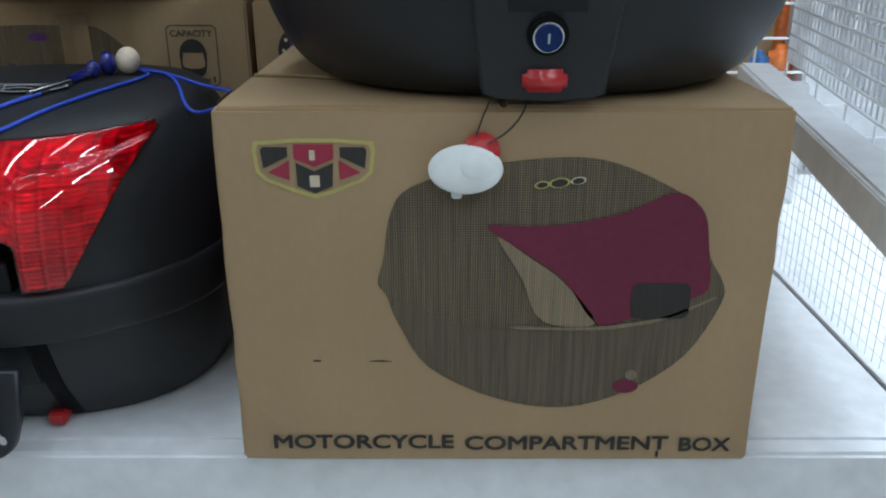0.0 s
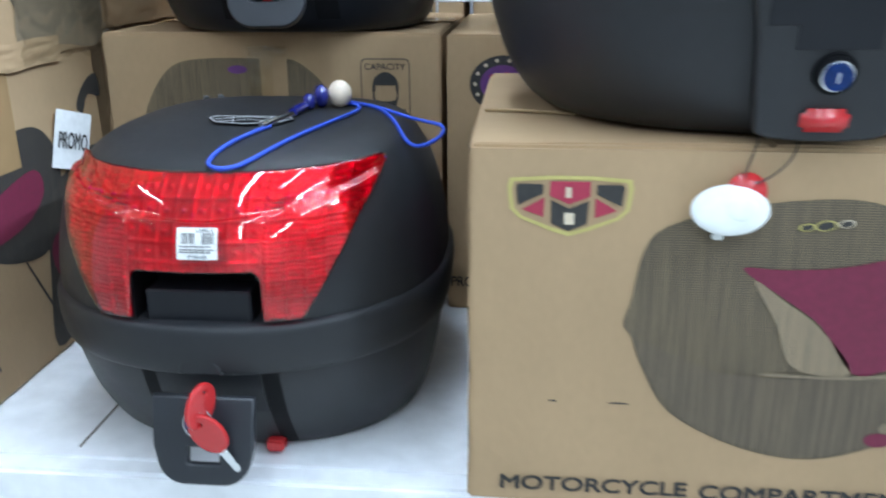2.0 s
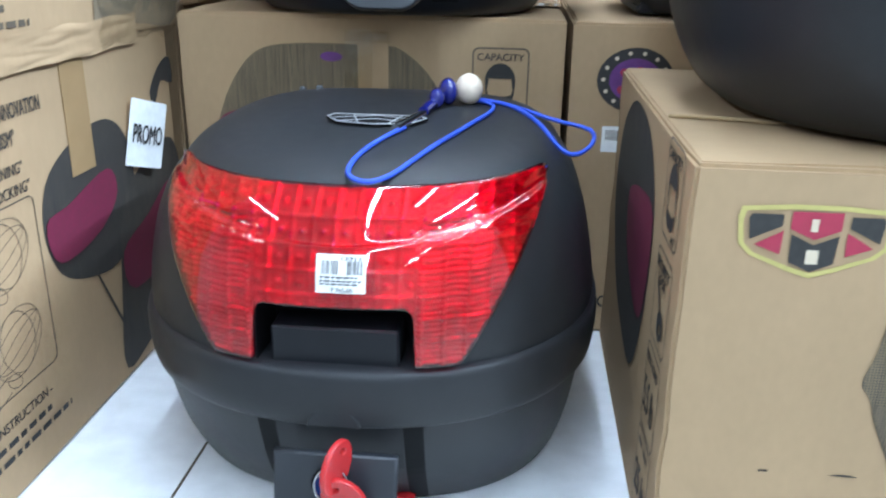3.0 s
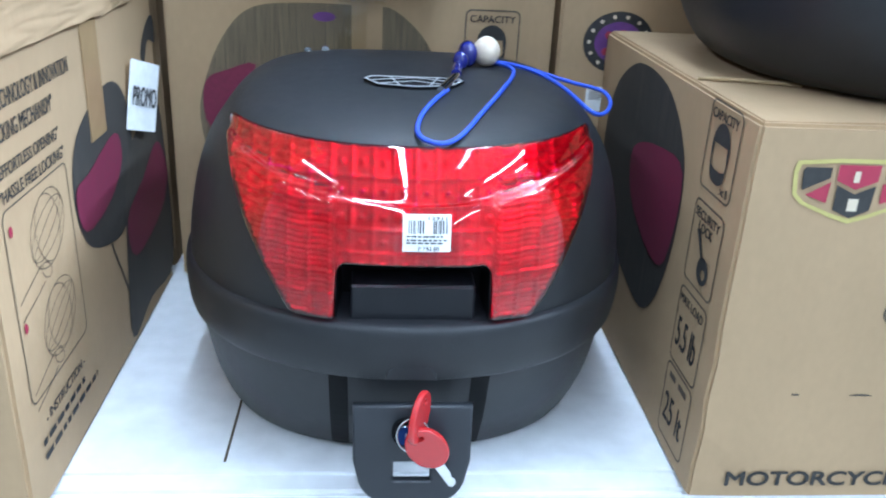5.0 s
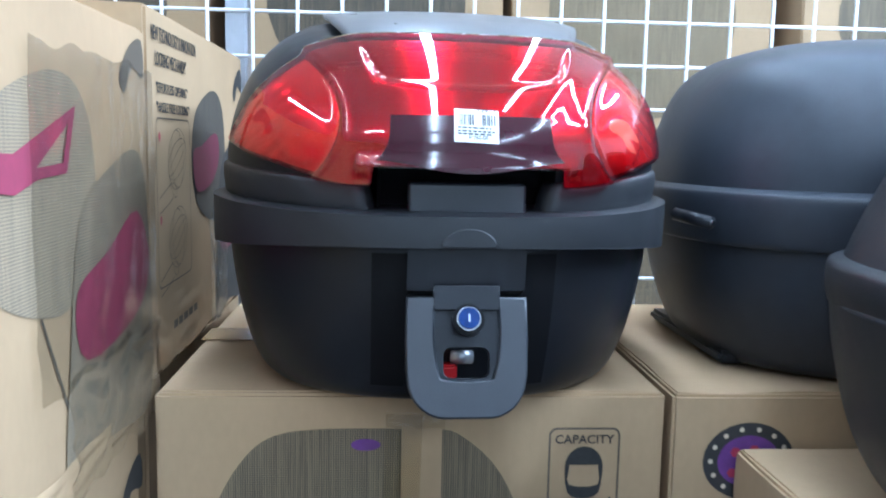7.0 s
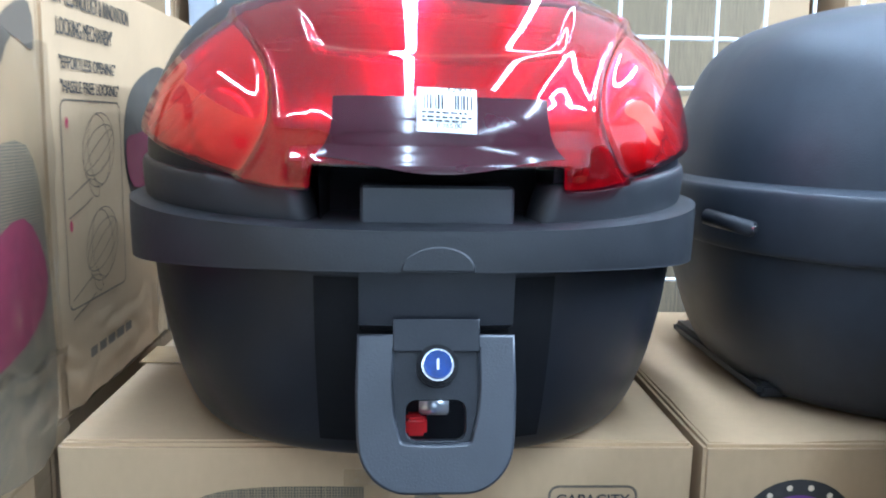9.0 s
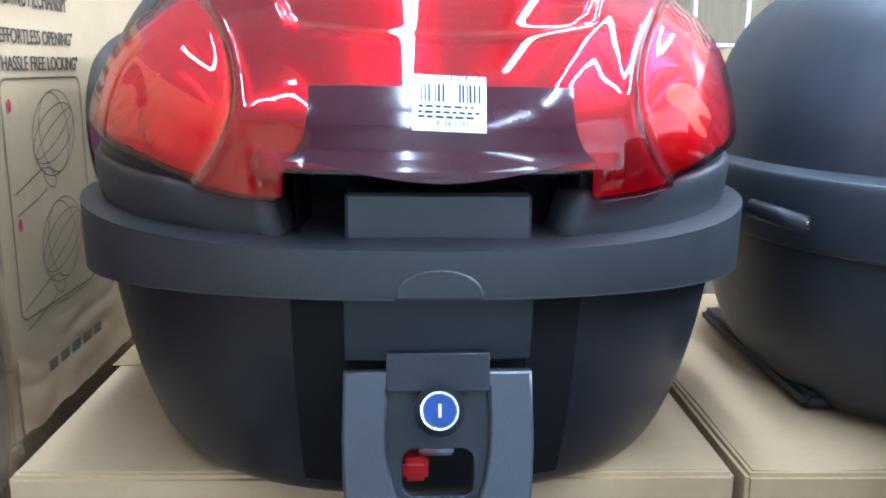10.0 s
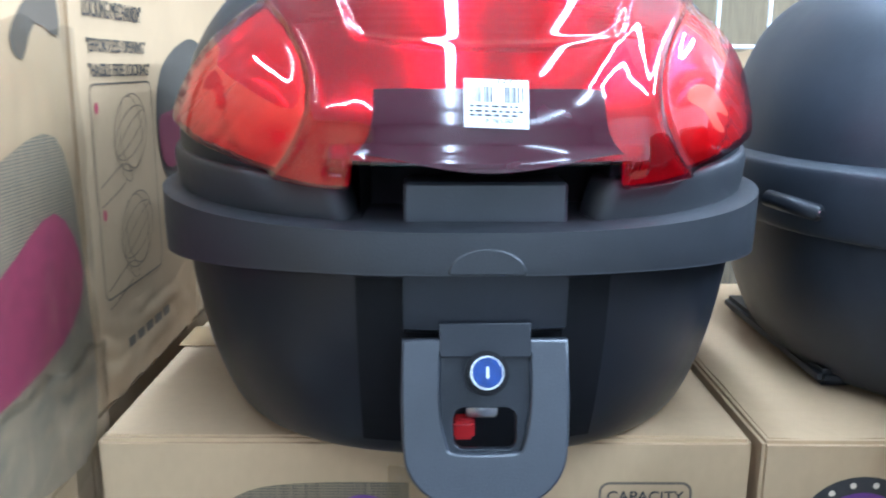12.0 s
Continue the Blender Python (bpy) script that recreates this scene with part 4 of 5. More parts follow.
# badge on the lid
lid_plane = plane_of("z", 0.2858) @ Matrix.Translation((-0.388, 0.772, 0)) @ Matrix.Rotation(radians(3.5), 4, "X")
bl = [(-0.036, 0.012), (0.036, 0.012), (0.041, 0.004), (0.030, -0.012), (0, -0.018), (-0.030, -0.012), (-0.041, 0.004)]
bdg = plate("badge", [bl], lid_plane, 0.002, 0.0004, black_and_shade, mb, "small chrome and black badge")
plate("badge_edge", [bl, [(a * 0.965, b * 0.92) for a, b in bl]], lid_plane, 0.0022, 0.0, silver_paint, bdg, lift=0.0004)
for u0, u1 in (((-0.02, 0.011), (-0.012, -0.014)), ((0.02, 0.011), (0.012, -0.014)), ((-0.034, 0.0), (0.0, 0.010)), ((0.034, 0.0), (0.0, 0.010)), ((-0.028, -0.010), (0.0, 0.0)), ((0.028, -0.010), (0.0, 0.0))):
    d = (Vector(u1) - Vector(u0)).normalized() * 0.0005
    plate("badge_rib", [[(u0[0] - d.y, u0[1] + d.x), (u0[0] + d.y, u0[1] - d.x), (u1[0] + d.y, u1[1] - d.x), (u1[0] - d.y, u1[1] + d.x)]], lid_plane, 0.0022, 0.0, silver_paint, bdg, lift=0.0003)
plate("rim_boss", [[(0.017 * math.cos(a), 0.013 * math.sin(a)) for a in steps(0, math.pi, 16)]], plane_of("y", 0.6025) @ Matrix.Translation((MX, 0.1080, 0)), 0.006, 0.0015, black_plastic, mb)


def strip_on(sh, xa, xb, za, zb, out, cx):
    """A strip over the front between two uprights."""
    def at(u, v):
        s = sh.level(za + (zb - za) * v)
        return sh.angle(cx + xa + (xb - xa) * u, s), s
    return sh.field(steps(0, 1, 6), steps(0, 1, 12), at, out, 0.01)


# Uncut grooves: thin near-black strips paint their shade onto the body.
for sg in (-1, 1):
    part("groove", strip_on(m_body, sg * 0.053 - 0.007, sg * 0.053 + 0.007, 0.006, 0.102, 0.0008, MX), black_and_shade, mb, "near-black strip painted for the shade of an upright channel")
part("latch_seat", strip_on(m_body, -0.045, 0.045, 0.058, 0.103, 0.003, MX), black_smooth, mb)
# open latch hanging forward
LT = Matrix.Translation((MX + 0.002, 0.601, 0.098)) @ Matrix.Rotation(radians(90 - 13), 4, "X")
tongue = [(-0.0415, -0.012), (0.0415, -0.012), (0.041, -0.052)] + [(0.038 - 0.022 + 0.022 * math.cos(a), -0.062 - 0.022 * math.sin(a)) for a in steps(0.15, 1.5, 6)] + [(-0.038 + 0.022 - 0.022 * math.cos(a), -0.062 - 0.022 * math.sin(a)) for a in reversed(steps(0.15, 1.5, 6))] + [(-0.041, -0.052)]
lat = plate("latch", [tongue, rrect(0.0, -0.0605, 0.031, 0.018, 0.003)], LT, 0.009, 0.002, grey_plastic, mb, "open black latch tongue", 0.0)
lk = lock_barrel(mb, (MX - 0.003, 0.588, 0.071), 0.0075, -13)
part("catch", box_bm(MX + 0.034, MX + 0.050, 0.648, 0.664, 0.004, 0.016, 0.002), red_plastic, mb, "red catch under the latch")

keys = thing("key_ring", "two red-headed keys on a wire ring in the lock", "keys")
kc = Vector((MX + 0.002, 0.580, 0.0735))
cord("ring", [kc + Vector((0.012 * math.cos(a), 0.004 * math.sin(a), 0.012 * math.sin(a))) for a in steps(0, 2 * math.pi, 14)[:-1]], 0.0008, chrome, keys, "thin wire ring", True)


def key(at, turn, blade):
    m = Matrix.Translation(at) @ Matrix.Rotation(radians(turn[0]), 4, "Z") @ Matrix.Rotation(radians(90 + turn[1]), 4, "X") @ Matrix.Rotation(radians(turn[2]), 4, "Z")
    k = plate("key", [oval(0, 0, 0.0135, 0.0185), oval(0.0, 0.0115, 0.004, 0.0028, 0, 12)], m, 0.0045, 0.0012, red_plastic, keys, "red plastic key head")
    if blade:
        plate("blade", [[(-0.0035, -0.016), (0.0035, -0.016), (0.0035, -0.030), (0.0022, -0.034), (0.0035, -0.037), (0.0022, -0.041), (-0.0012, -0.043), (-0.0035, -0.041)]], m, 0.002, 0.0003, chrome, k, "steel key blade")


key((MX + 0.012, 0.576, 0.0660), (0, 8, 30), True)
key((MX + 0.006, 0.580, 0.0890), (64, 0, -28), False)

# -- box with the smooth red lens, on the carton behind --
RX = -0.405
rb = thing("luggage_box", "black motorcycle box with a glossy smooth red lens on a carton", "luggage box", "motorcycle luggage boxes")
r_body = Shell(RX - 0.007, [(0.350, 0.985, 1.262, 0.1390), (0.353, 0.974, 1.268, 0.1510), (0.368, 0.962, 1.276, 0.1620), (0.400, 0.946, 1.287, 0.1720), (0.440, 0.932, 1.297, 0.1790), (0.478, 0.925, 1.302, 0.1830)], 2.35, 3.0)
part("body", r_body.mesh(RING, steps(0, 5, 24), cap_low=True, cap_high=True), black_smooth, rb, smooth=True)
r_rim = Shell(RX - 0.007, [(0.4775, 0.924, 1.304, 0.181), (0.4779, 0.9105, 1.312, 0.1930), (0.4790, 0.9088, 1.3128, 0.1940), (0.4880, 0.9080, 1.313, 0.1945), (0.4982, 0.9080, 1.313, 0.1945), (0.4996, 0.9090, 1.3125, 0.1938), (0.5012, 0.9180, 1.308, 0.1855), (0.5020, 0.930, 1.300, 0.176)], 2.35, 3.0)


def swept(bm, low, high, z0, z1):
    """Round the sides a band spreads: its foot drops and its top climbs."""
    for v in bm.verts:
        k = min(abs(v.co.x - RX + 0.007) / 0.19, 1.0) ** 3
        f = min(max((v.co.z - z0) / (z1 - z0), 0.0), 1.0)
        v.co.z += k * (low * (1 - f) + high * f)
    return bm


part("rim", swept(r_rim.mesh(RING, steps(0, 7, 56), cap_low=True, cap_high=True), -0.011, 0.008, 0.4775, 0.502), black_plastic, rb, "lower rim band", True)
r_rim2 = Shell(RX - 0.007, [(0.498, 0.9235, 1.300, 0.1800), (0.502, 0.9215, 1.302, 0.1845), (0.514, 0.9205, 1.302, 0.1865), (0.521, 0.9210, 1.301, 0.1860), (0.5235, 0.9245, 1.298, 0.1830), (0.5245, 0.931, 1.294, 0.176)], 2.35, 3.0)


def rim2_at(u, v):
    """The band stops at the recess with a slanting end on either side."""
    cut = r_rim2.angle(RX + 0.054 + 0.0135 * v, 5 * v)
    return cut + (2 * math.pi - 2 * cut) * u, 5 * v


part("rim", swept(r_rim2.field(steps(0, 1, 120), steps(0, 1, 20), rim2_at, 0.0, 0.02), 0.006, 0.010, 0.498, 0.5245), black_plastic, rb, "upper rim band", True)
r_lid = Shell(RX - 0.007, [(0.498, 0.930, 1.298, 0.1790), (0.520, 0.924, 1.300, 0.1825), (0.540, 0.921, 1.299, 0.1825), (0.558, 0.924, 1.297, 0.1800), (0.578, 0.934, 1.293, 0.1755), (0.598, 0.951, 1.287, 0.1680), (0.616, 0.975, 1.279, 0.1580), (0.631, 1.006, 1.266, 0.1460),
                   (0.644, 1.046, 1.248, 0.1310), (0.653, 1.088, 1.225, 0.1120), (0.659, 1.13, 1.20, 0.0700), (0.661, 1.164, 1.166, 0.0020)], 2.35, 3.0)
RN = r_lid.level(0.533)
rla = r_lid.angle(RX + 0.0625, 2)
r_ths = sorted(set([a - 2 * math.pi if a > math.pi else a for a in RING if not abs((a if a < math.pi else a - 2 * math.pi)) < rla] + steps(-rla, rla, 16)))
part("lid", r_lid.mesh(r_ths, sorted(set(steps(0, RN, 4) + steps(RN, 11, 44))), skip=lambda th, s: abs(th) < rla and s < RN, cap_high=True), black_smooth, rb, "black domed lid", True)
pocket(rb, r_lid, RX, 0.0625, 0.500, 0.533, 0.975, black_and_shade)
part("release_bar", box_bm(RX - 0.041, RX + 0.041, 0.926, 0.955, 0.499, 0.5215, 0.0015, 1), grey_plastic, rb, "grey release bar in the recess")


def blend(a, b, x):
    x = min(max(x, 0.0), 1.0)
    return a + (b - a) * x * x * (3 - 2 * x)


def lens_at(u, v):
    """The lens: a broad flat-topped form that narrows to a tip on either side, with the recess cut from its foot."""
    d = abs(u) * 0.172
    top = 0.617 - 6.1 * max(d - 0.085, 0.0) ** 1.9
    foot = blend(0.521, 0.540, (d - 0.075) / 0.097)
    if d > 0.146:
        mid, half = (top + foot) / 2, (top - foot) / 2
        half *= math.sqrt(max(1 - ((d - 0.146) / 0.026) ** 2, 0.004))
        top, foot = mid + half, mid - half
    if d < 0.0635:
        foot = 0.534
    elif d < 0.0665:
        foot = blend(0.534, 0.521, (d - 0.0635) / 0.003)
    s = r_lid.level(foot + (top - foot) * v)
    th = r_lid.angle(RX + math.copysign(min(d, r_lid.section(s)[3] * 0.992), u), s)
    return th, s


LU = sorted(set(steps(-1, -0.91, 10) + steps(-0.9, -0.40, 44) + steps(-0.395, -0.37, 4) + steps(-0.366, 0.366, 26) + steps(0.37, 0.395, 4) + steps(0.40, 0.9, 44) + steps(0.91, 1, 10)))


def soft(x, w):
    return 1 / (1 + math.exp(min(max(-x / w, -60), 60)))


def r_crease(z):
    """Where the side lamps begin, out from the middle."""
    return 0.086 + 14 * (z - 0.562) ** 2


def r_form(th, s):
    """A proud strip before each side lamp, a raised middle, a sunken flat above the plate and a lip over the recess."""
    p = r_lid.point(th, s)
    d = abs(p.x - RX)
    c = r_crease(p.z)
    inner = 0.0565 + 0.027 * max((p.z - 0.562) / 0.055, 0.0) ** 1.2 + 0.009 * max((0.562 - p.z) / 0.04, 0.0)
    g = 0.0045 * soft(c - d, 0.0016) + 0.0007 * math.exp(-((d - c + 0.006) / 0.004) ** 2)
    g += 0.0035 * soft(inner - d, 0.0045)
    edge = 0.5825 + 1.1 * d * d + 0.5 * max(d - 0.055, 0.0) ** 1.5
    back = min(max((0.620 - p.z) / max(0.620 - edge, 0.006), 0.0), 1.0)
    g -= 0.0065 * back * soft(p.z - edge, 0.0007) * soft(inner - 0.004 - d, 0.0012)
    if d < 0.075:
        g += 0.0035 * math.exp(-((p.z - 0.533) / 0.0055) ** 2)
    return g


def r_facets(th, s):
    p = r_lid.point(th, s)
    d = abs(p.x - RX)
    g = 0.0010 * noise.noise(p * 30)
    if d > r_crease(p.z):
        g += 0.0006 * math.cos((p.z * 0.8 + d * 0.6) / 0.0085 * 2 * math.pi) * soft(d - 0.125, 0.003)
        g += 0.003 * soft(0.020 - (Vector((d, p.z)) - Vector((0.112, 0.552))).length, 0.0016)
    elif p.z > 0.588:
        g += 0.0004 * math.cos(p.z / 0.0035 * 2 * math.pi)
    return g + 0.7 * r_form(th, s)


def lamp_at(u, v, sg):
    """The side lamp's own reflector: the lens outline beyond the crease."""
    a = 0.50 + 0.492 * u
    th, s = lens_at(sg * a, 0.03 + 0.94 * v)
    z = r_lid.section(s)[0]
    need = r_crease(z) + 0.002
    x = max(abs(r_lid.point(th, s).x - RX), need)
    return r_lid.angle(RX + sg * x, s), s


part("reflector", r_lid.field(LU, steps(0, 1, 60), lens_at, 0.0018, 0.0, r_facets), lens_back_plain, rb, "red reflector behind the lens", True)
# Side reflectors coloured orange for the carton's reflection, on both sides alike.
for sg in (-1, 1):
    part("side_reflector", r_lid.field(steps(0, 1, 50), steps(0, 1, 60), lambda u, v: lamp_at(u, v, sg), 0.0030, 0.0, r_facets), lens_back_reflection, rb, "side lamp reflector with the carton's orange reflection in its colour", True)
part("lens", r_lid.field(LU, steps(0, 1, 70), lens_at, 0.0062, 0.005, r_form), lens_skin, rb, "smooth glossy red lens", True)


def plate_at(u, v):
    s = r_lid.level(0.5345 + 0.0275 * v - 0.003 * math.cos(u * math.pi) * (1 - v))
    return r_lid.angle(RX + (0.0525 + 0.009 * (1 - v) ** 4) * u, s), s


part("lens_plate", r_lid.field(steps(-1, 1, 40), steps(0, 1, 24), plate_at, 0.0067, 0.0, r_form), maroon_plate, rb, "dark maroon gloss plate over the recess", True)


def panel_at(u, v):
    s = r_lid.level(0.6185 + 0.0375 * v)
    return r_lid.angle(RX + u * min(0.085 + 0.030 * v, r_lid.section(s)[3] * 0.93), s), s


part("lid_panel", r_lid.field(steps(-1, 1, 24), steps(0, 1, 16), panel_at, 0.0080, 0.003), gloss_grey, rb, "shiny grey lid panel", True)
price_sticker("price_sticker", r_lid, -0.4025, 0.5565, 0.0290, 0.0178, rb, 0.0153, -0.03, "P 765.00")
plate("rim_boss", [[(0.018 * math.cos(a), 0.0115 * math.sin(a)) for a in steps(0, math.pi, 16)]], plane_of("y", 0.9099) @ Matrix.Translation((RX, 0.4795, 0)), 0.0045, 0.0010, black_plastic, rb)
# Near-black strips again paint the groove shade, and the shade behind the latch.
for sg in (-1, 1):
    part("groove", strip_on(r_body, sg * 0.0535 - 0.0125, sg * 0.0535 + 0.0125, 0.366, 0.472, 0.0008, RX), black_and_shade, rb, "near-black strip painted for the shade of an upright channel")
part("latch_shade", strip_on(r_body, -0.0405, 0.0405, 0.405, 0.450, 0.001, RX), black_and_shade, rb)
part("latch_seat", strip_on(r_body, -0.0405, 0.0405, 0.4485, 0.479, 0.009, RX), black_smooth, rb)
LT2 = Matrix.Translation((RX, 0.922, 0.4425)) @ Matrix.Rotation(radians(90 - 14), 4, "X")
tongue2 = [(-0.0405, -0.002), (0.0405, -0.002), (0.0412, -0.030), (0.0405, -0.052)] + [(0.0145 + 0.0255 * math.cos(a), -0.056 - 0.0265 * math.sin(a)) for a in steps(0.08, 1.5, 10)]
tongue2 += [(-u, v) for u, v in reversed(tongue2[2:])]
hollow = smooth_loop([(-0.0195, -0.006), (0.0195, -0.006), (0.0238, -0.012), (0.0238, -0.036), (0.0205, -0.0535), (0.0150, -0.0590), (-0.0150, -0.0590), (-0.0205, -0.0535), (-0.0238, -0.036), (-0.0238, -0.012)], 3)
lat2 = plate("latch", [tongue2, hollow], LT2, 0.012, 0.0015, grey_plastic, rb, "grey latch tongue with a slot")
plate("latch_inset", [[(u * 1.06, v * 1.04 + 0.001) for u, v in hollow], rrect(0.0, -0.0460, 0.033, 0.0220, 0.006)], LT2, 0.007, 0.0006, black_smooth, lat2, "darker hollow round the slot", -0.0015)
plate("latch_neck", [[(-0.0225, -0.009), (0.0225, -0.009), (0.0225, 0.007), (-0.0225, 0.007)]], LT2, 0.0128, 0.0006, black_smooth, rb)
lock_barrel(rb, (RX, 0.906, 0.4290), 0.0082, -24)
part("catch", box_bm(RX - 0.0155, RX - 0.003, 0.940, 0.985, 0.377, 0.3880, 0.002), red_plastic, rb, "red catch behind the slot")
part("latch_pin", cyl_bm(Matrix.Translation((RX + 0.001, 0.950, 0.3930)) @ Matrix.Rotation(radians(90), 4, "Y"), 0.006, 0.006, 0.017, 20, 0.001), steel, rb, "dull steel latch pin", True)
rb.matrix_basis = Matrix.Translation((RX, 0.92, 0)) @ Matrix.Rotation(radians(1.0), 4, "Z") @ Matrix.Translation((-RX, -0.92, 0))

# -- large box on the lettered carton --
LX = 0.070
lb = thing("luggage_box", "large black motorcycle box with blue lock and red button", "luggage box", "motorcycle luggage boxes")
l_body = Shell(LX, [(0.305, 0.640, 0.955, 0.165), (0.308, 0.625, 0.965, 0.182), (0.325, 0.607, 0.975, 0.202), (0.360, 0.590, 0.986, 0.221), (0.410, 0.577, 0.994, 0.235), (0.452, 0.572, 0.998, 0.241)], 2.2, 2.8)
part("body", l_body.mesh(RING, steps(0, 5, 26), cap_low=True, cap_high=True), black_plastic, lb, smooth=True)
l_rim = Shell(LX, [(0.443, 0.570, 1.000, 0.233), (0.445, 0.563, 1.004, 0.239), (0.458, 0.559, 1.006, 0.242), (0.469, 0.559, 1.006, 0.242), (0.474, 0.563, 1.004, 0.240), (0.477, 0.572, 0.998, 0.233)], 2.2, 2.8)
part("rim", l_rim.mesh(RING, steps(0, 5, 20), cap_low=True, cap_high=True), black_plastic, lb, "rim band round the lid", True)
l_lid = Shell(LX, [(0.474, 0.577, 0.998, 0.231), (0.498, 0.584, 0.994, 0.220), (0.524, 0.594, 0.988, 0.206), (0.546, 0.604, 0.982, 0.193), (0.556, 0.611, 0.977, 0.186), (0.5615, 0.620, 0.970, 0.178), (0.5650, 0.640, 0.955, 0.161), (0.5675, 0.675, 0.935, 0.130), (0.570, 0.73, 0.905, 0.080), (0.5715, 0.805, 0.82, 0.01)], 2.2, 2.8)


def sloped(bm):
    """The lid falls towards the front."""
    for v in bm.verts:
        v.co.z += max(v.co.z - 0.474, 0) / 0.1 * 0.15 * (v.co.y - 0.85)
    return bm


part("lid", sloped(l_lid.mesh(RING, steps(0, 9, 54), cap_high=True)), black_plastic, lb, "domed black lid", True)


def top_lens(u, v):
    return u * radians(64 - 10 * v), 4.9 + 2.4 * v


part("reflector", sloped(l_lid.field(steps(-1, 1, 60), steps(0, 1, 30), top_lens, 0.002)), lens_back, lb, "red reflector", True)
part("lens", sloped(l_lid.field(steps(-1, 1, 60), steps(0, 1, 20), top_lens, 0.005, 0.004)), lens_skin, lb, "glossy red lens", True)
fp = Matrix.Translation((LX, 0.5865, 0.358)) @ Matrix.Rotation(radians(90 + 13), 4, "X")
panel = plate("latch_panel", [smooth_loop([(-0.050, 0.08), (0.050, 0.08), (0.048, 0.02), (0.043, -0.030), (0.035, -0.0455), (-0.032, -0.0455), (-0.042, -0.030), (-0.048, 0.02)], 3)], fp, 0.012, 0.003, black_plastic, lb, "black latch panel")
plate("finger_plate", [[(-0.026, 0.016), (0.026, 0.016), (0.026, 0.034), (0.048, 0.034), (0.048, 0.07), (-0.046, 0.07), (-0.046, 0.032), (-0.026, 0.032)]], fp, 0.0135, 0.0006, black_smooth, panel)
lock_barrel(lb, (LX + 0.001, 0.5800, 0.3565), 0.0105, 13)
bm = box_bm(-0.0158, 0.0158, -0.008, 0.008, -0.006, 0.012, 0.0035, 3)
bmesh.ops.transform(bm, verts=bm.verts, matrix=fp @ Matrix.Translation((0.001, -0.033, 0)))
part("button", bm, red_plastic, lb, "red push button", True)
for sg in (-1, 1):
    pa = [l_body.front(LX + sg * (0.056 - 0.010 * k), z, 0.002) for k, z in enumerate((0.44, 0.40, 0.36, 0.325))]
    cord("body_crease", pa, 0.0022, black_smooth, lb)

hang = thing("price_tag", "white oval plastic tag with red clip on black cord", "tag")
cord("cord", [(0.035, 0.606, 0.309), (0.031, 0.594, 0.303), (0.026, 0.592, 0.292), (0.024, 0.591, 0.283)], 0.0007, ink_black, hang)
cord("cord", [(0.062, 0.606, 0.309), (0.059, 0.593, 0.302), (0.051, 0.591, 0.290), (0.040, 0.590, 0.282), (0.032, 0.590, 0.279)], 0.0007, ink_black, hang)
mt = Matrix.Translation((0.0165, 0.589, 0.2595)) @ Matrix.Rotation(radians(90 - 12), 4, "X")
bm = bmesh.new()
bmesh.ops.create_uvsphere(bm, u_segments=40, v_segments=20, radius=1, matrix=mt @ Matrix.Diagonal((0.0275, 0.0182, 0.0045, 1)))
part("disc", bm, white_plastic, hang, "white oval plastic disc", True)
bm = bmesh.new()
bmesh.ops.create_uvsphere(bm, u_segments=40, v_segments=14, radius=1, matrix=mt @ Matrix.Translation((0.006, 0.001, 0.0025)) @ Matrix.Diagonal((0.013, 0.010, 0.003, 1)))
part("disc_boss", bm, white_plastic, hang, "", True)
part("clip", cyl_bm(Matrix.Translation((0.028, 0.594, 0.2715)) @ Matrix.Rotation(radians(80), 4, "X"), 0.0145, 0.0135, 0.007, 32, 0.002), red_plastic, hang, "round red clip", True)
bm = box_bm(0.006, 0.014, 0.5885, 0.592, 0.237, 0.243, 0.001)
part("stub", bm, white_plastic, hang)

# -- plain black box on the round-emblem carton --
KX = 0.035
kb = thing("luggage_box", "plain black motorcycle box standing on a brown carton", "luggage box", "motorcycle luggage boxes")
k_body = Shell(KX, [(0.350, 1.030, 1.310, 0.165), (0.353, 1.016, 1.320, 0.180), (0.375, 1.000, 1.335, 0.196), (0.420, 0.985, 1.350, 0.212), (0.470, 0.976, 1.360, 0.222)], 2.5, 2.8)
# Body, rim and lid take the lightened plastic, its sheen painted in.
part("body", k_body.mesh(RING, steps(0, 4, 22), cap_low=True, cap_high=True), lit_plastic, kb, smooth=True)
k_rim = Shell(KX, [(0.466, 0.974, 1.362, 0.223), (0.468, 0.970, 1.366, 0.227), (0.490, 0.966, 1.368, 0.230), (0.509, 0.966, 1.368, 0.230), (0.513, 0.970, 1.366, 0.227), (0.516, 0.977, 1.362, 0.222)], 2.5, 2.8)
part("rim", k_rim.mesh(RING, steps(0, 5, 20), cap_low=True, cap_high=True), lit_plastic, kb, "rim band round the lid", True)
k_lid = Shell(KX, [(0.512, 0.978, 1.362, 0.222), (0.545, 0.980, 1.358, 0.218), (0.580, 0.988, 1.350, 0.208), (0.610, 1.003, 1.340, 0.193), (0.632, 1.028, 1.322, 0.170), (0.646, 1.065, 1.295, 0.135), (0.653, 1.11, 1.26, 0.09), (0.655, 1.18, 1.19, 0.01)], 2.5, 2.8)
part("lid", k_lid.mesh(RING, steps(0, 7, 40), cap_high=True), lit_plastic, kb, "smooth black lid", True)
aim = Vector((0.5, -0.84, -0.12)).to_track_quat("Z", "Y").to_matrix().to_4x4()
pin = part("hinge_pin", cyl_bm(Matrix.Translation((-0.192, 1.066, 0.488)) @ aim, 0.0058, 0.0058, 0.042, 20, 0.001), black_smooth, kb, "black hinge pin", True)
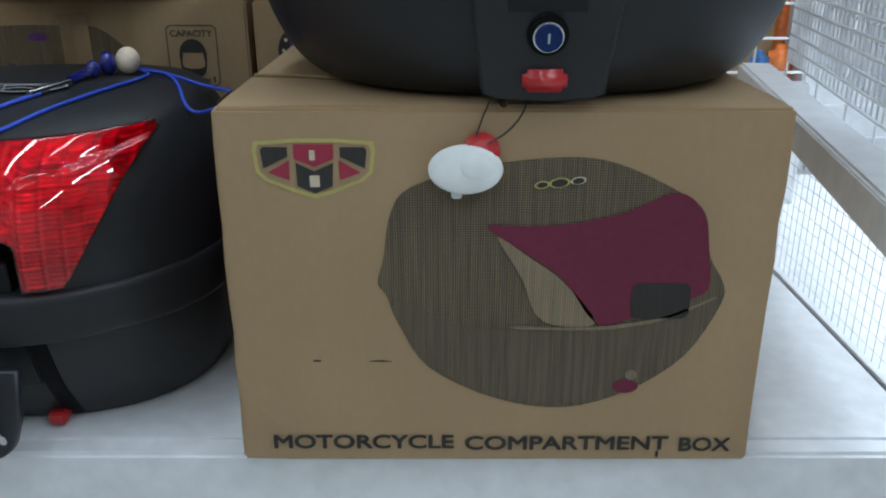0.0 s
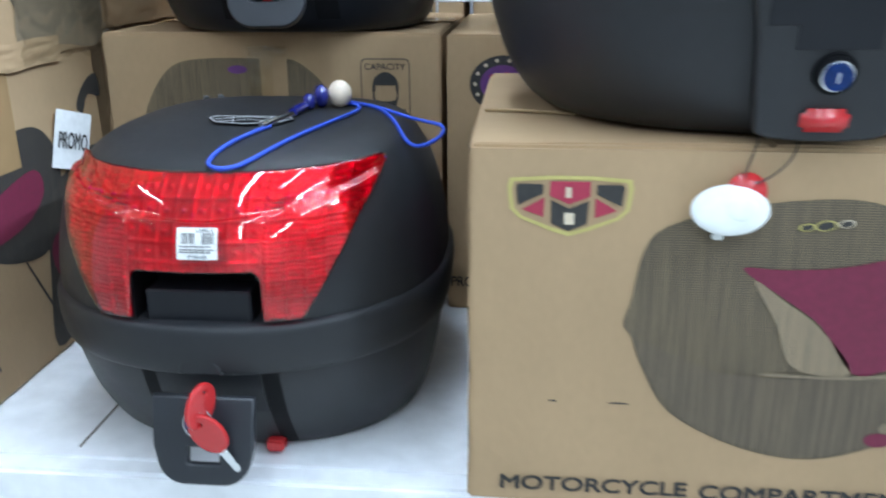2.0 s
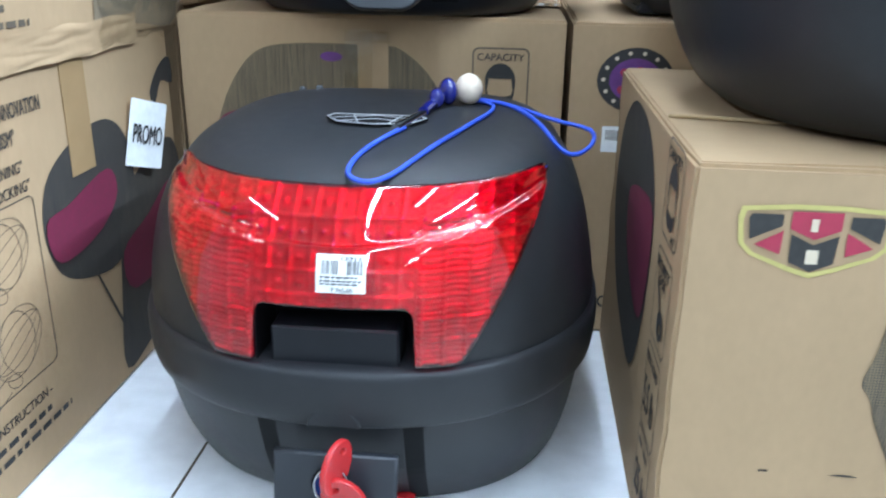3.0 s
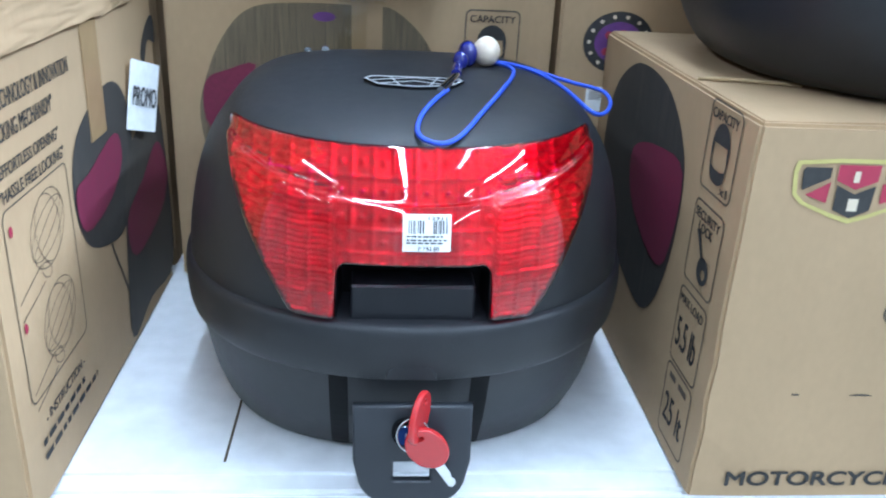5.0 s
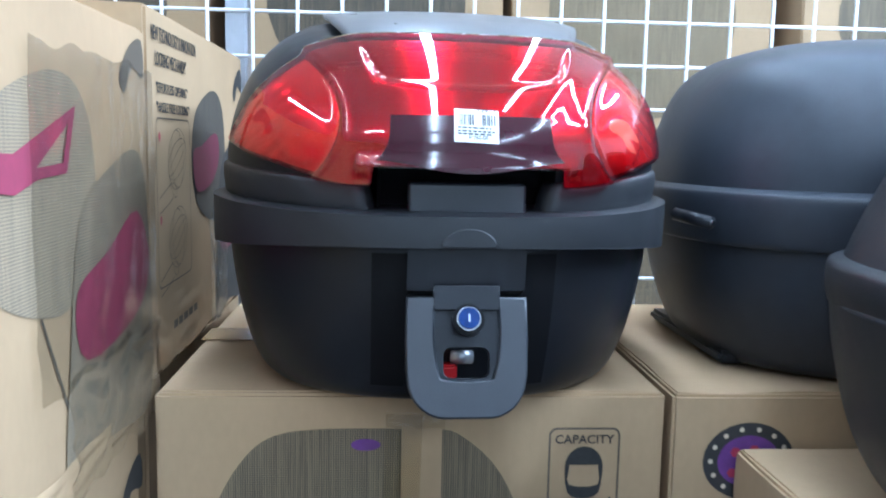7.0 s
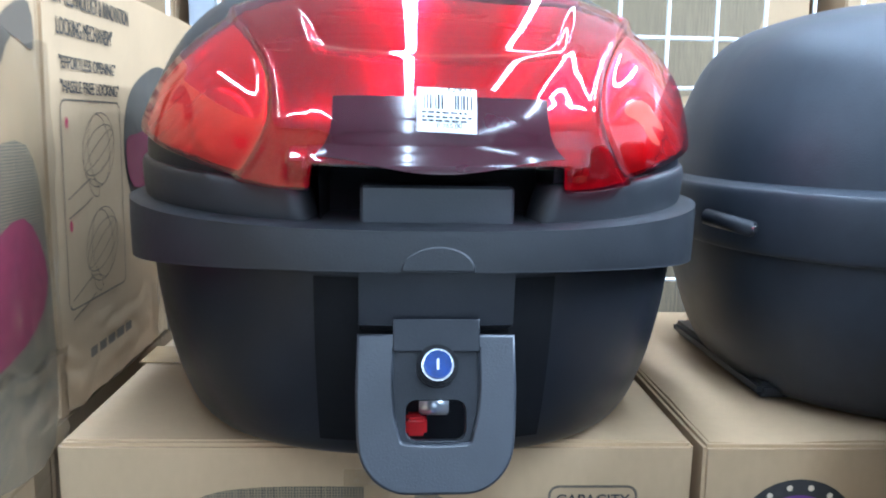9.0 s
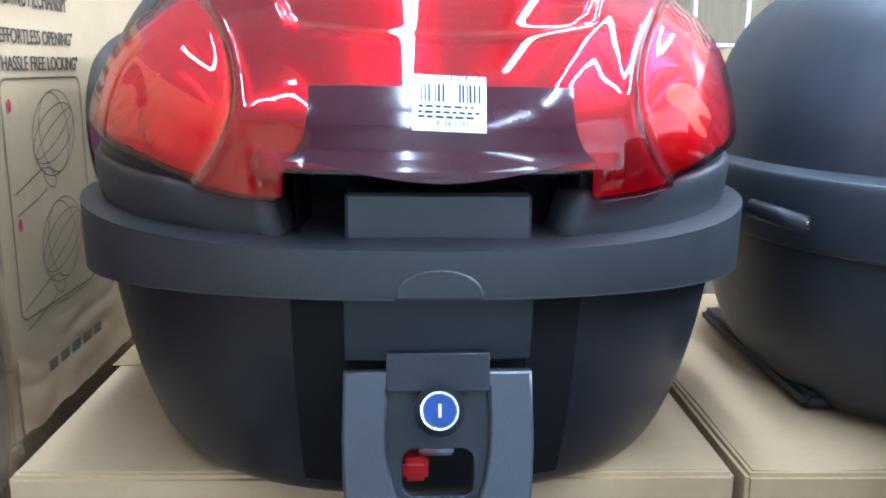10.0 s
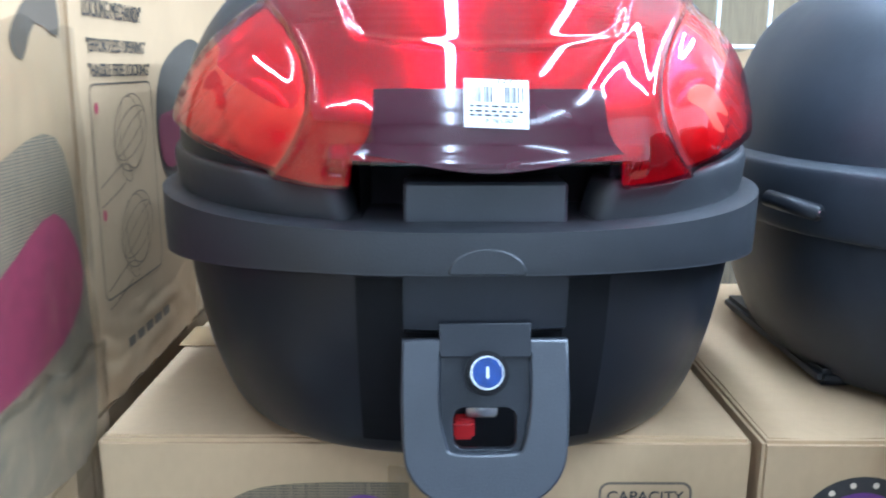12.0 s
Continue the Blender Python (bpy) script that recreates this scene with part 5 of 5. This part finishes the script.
part("pin_end", cyl_bm(Matrix.Translation((-0.192, 1.066, 0.488)) @ aim @ Matrix.Translation((0, 0, 0.021)), 0.003, 0.0026, 0.003, 16), chrome, pin, "bright pin end")
part("foot", box_bm(-0.15, -0.10, 1.09, 1.30, 0.3495, 0.362, 0.004), black_plastic, kb)


# ---- cord with beads lying on the lid ----
tm = m_lid.mesh(RING, steps(0, 10, 60))
import mathutils.bvhtree
tree = mathutils.bvhtree.BVHTree.FromBMesh(tm)


def on_lid(x, y, lift):
    hit = tree.ray_cast(Vector((x, y, 0.6)), Vector((0, 0, -1)))[0]
    return Vector((x, y, (hit.z if hit else 0.24) + lift))


lan = thing("lanyard", "blue cord lanyard with blue and cream beads on a box lid", "lanyard")
loop = [(-0.362, 0.750), (-0.375, 0.722), (-0.387, 0.690), (-0.391, 0.662), (-0.384, 0.648), (-0.372, 0.645), (-0.358, 0.660), (-0.342, 0.695), (-0.327, 0.730), (-0.306, 0.790), (-0.293, 0.835), (-0.298, 0.862), (-0.315, 0.866)]
cord("cord", [on_lid(x, y, 0.0075 if y < 0.66 else 0.0024) for x, y in loop], 0.0019, blue_cord, lan, "braided blue cord")
tail = [(-0.312, 0.868), (-0.292, 0.872), (-0.272, 0.850), (-0.256, 0.815), (-0.245, 0.785)]
cord("cord", [on_lid(x, y, 0.0022) for x, y in tail] + [Vector(p) for p in ((-0.234, 0.770, 0.262), (-0.219, 0.785, 0.262), (-0.208, 0.815, 0.266), (-0.209, 0.842, 0.270), (-0.226, 0.848, 0.272))] + [on_lid(x, y, 0.003) for x, y in ((-0.252, 0.845), (-0.285, 0.866), (-0.312, 0.87))], 0.0019, blue_cord, lan, "braided blue cord")


def bead(name, at, r, mat, squash=1.0, label=""):
    bm = bmesh.new()
    bmesh.ops.create_uvsphere(bm, u_segments=28, v_segments=16, radius=1, matrix=Matrix.Translation(at) @ Matrix.Rotation(radians(20), 4, "Z") @ Matrix.Diagonal((r * squash, r, r, 1)))
    part(name, bm, mat, lan, label, True)


bead("bead", on_lid(-0.319, 0.858, 0.0135), 0.0135, cream_bead, 0.9, "cream wooden bead")
bead("bead", on_lid(-0.337, 0.850, 0.0115), 0.012, blue_bead, 0.7, "shiny dark blue bead")
bead("bead", on_lid(-0.345, 0.832, 0.0085), 0.0085, blue_bead, 0.8, "shiny dark blue bead")
cord("ferrule", [on_lid(-0.352, 0.790, 0.004), on_lid(-0.360, 0.762, 0.004), on_lid(-0.368, 0.742, 0.004)], 0.0036, chrome, lan, "crimped silver ferrule", res=4)
cord("bead_band", [on_lid(-0.347, 0.825, 0.006), on_lid(-0.350, 0.808, 0.006), on_lid(-0.352, 0.792, 0.005)], 0.0045, blue_bead, lan)
# Two chrome specks added to imitate reflections off the hinge.
for x in (-0.487, -0.470):
    p = on_lid(x, 0.925, 0.002)
    part("hinge_glint", box_bm(p.x - 0.0035, p.x + 0.0035, p.y - 0.003, p.y + 0.003, p.z - 0.003, p.z + 0.002, 0.001), chrome, mb, "tiny chrome block added for a hinge glint")
tm.free()
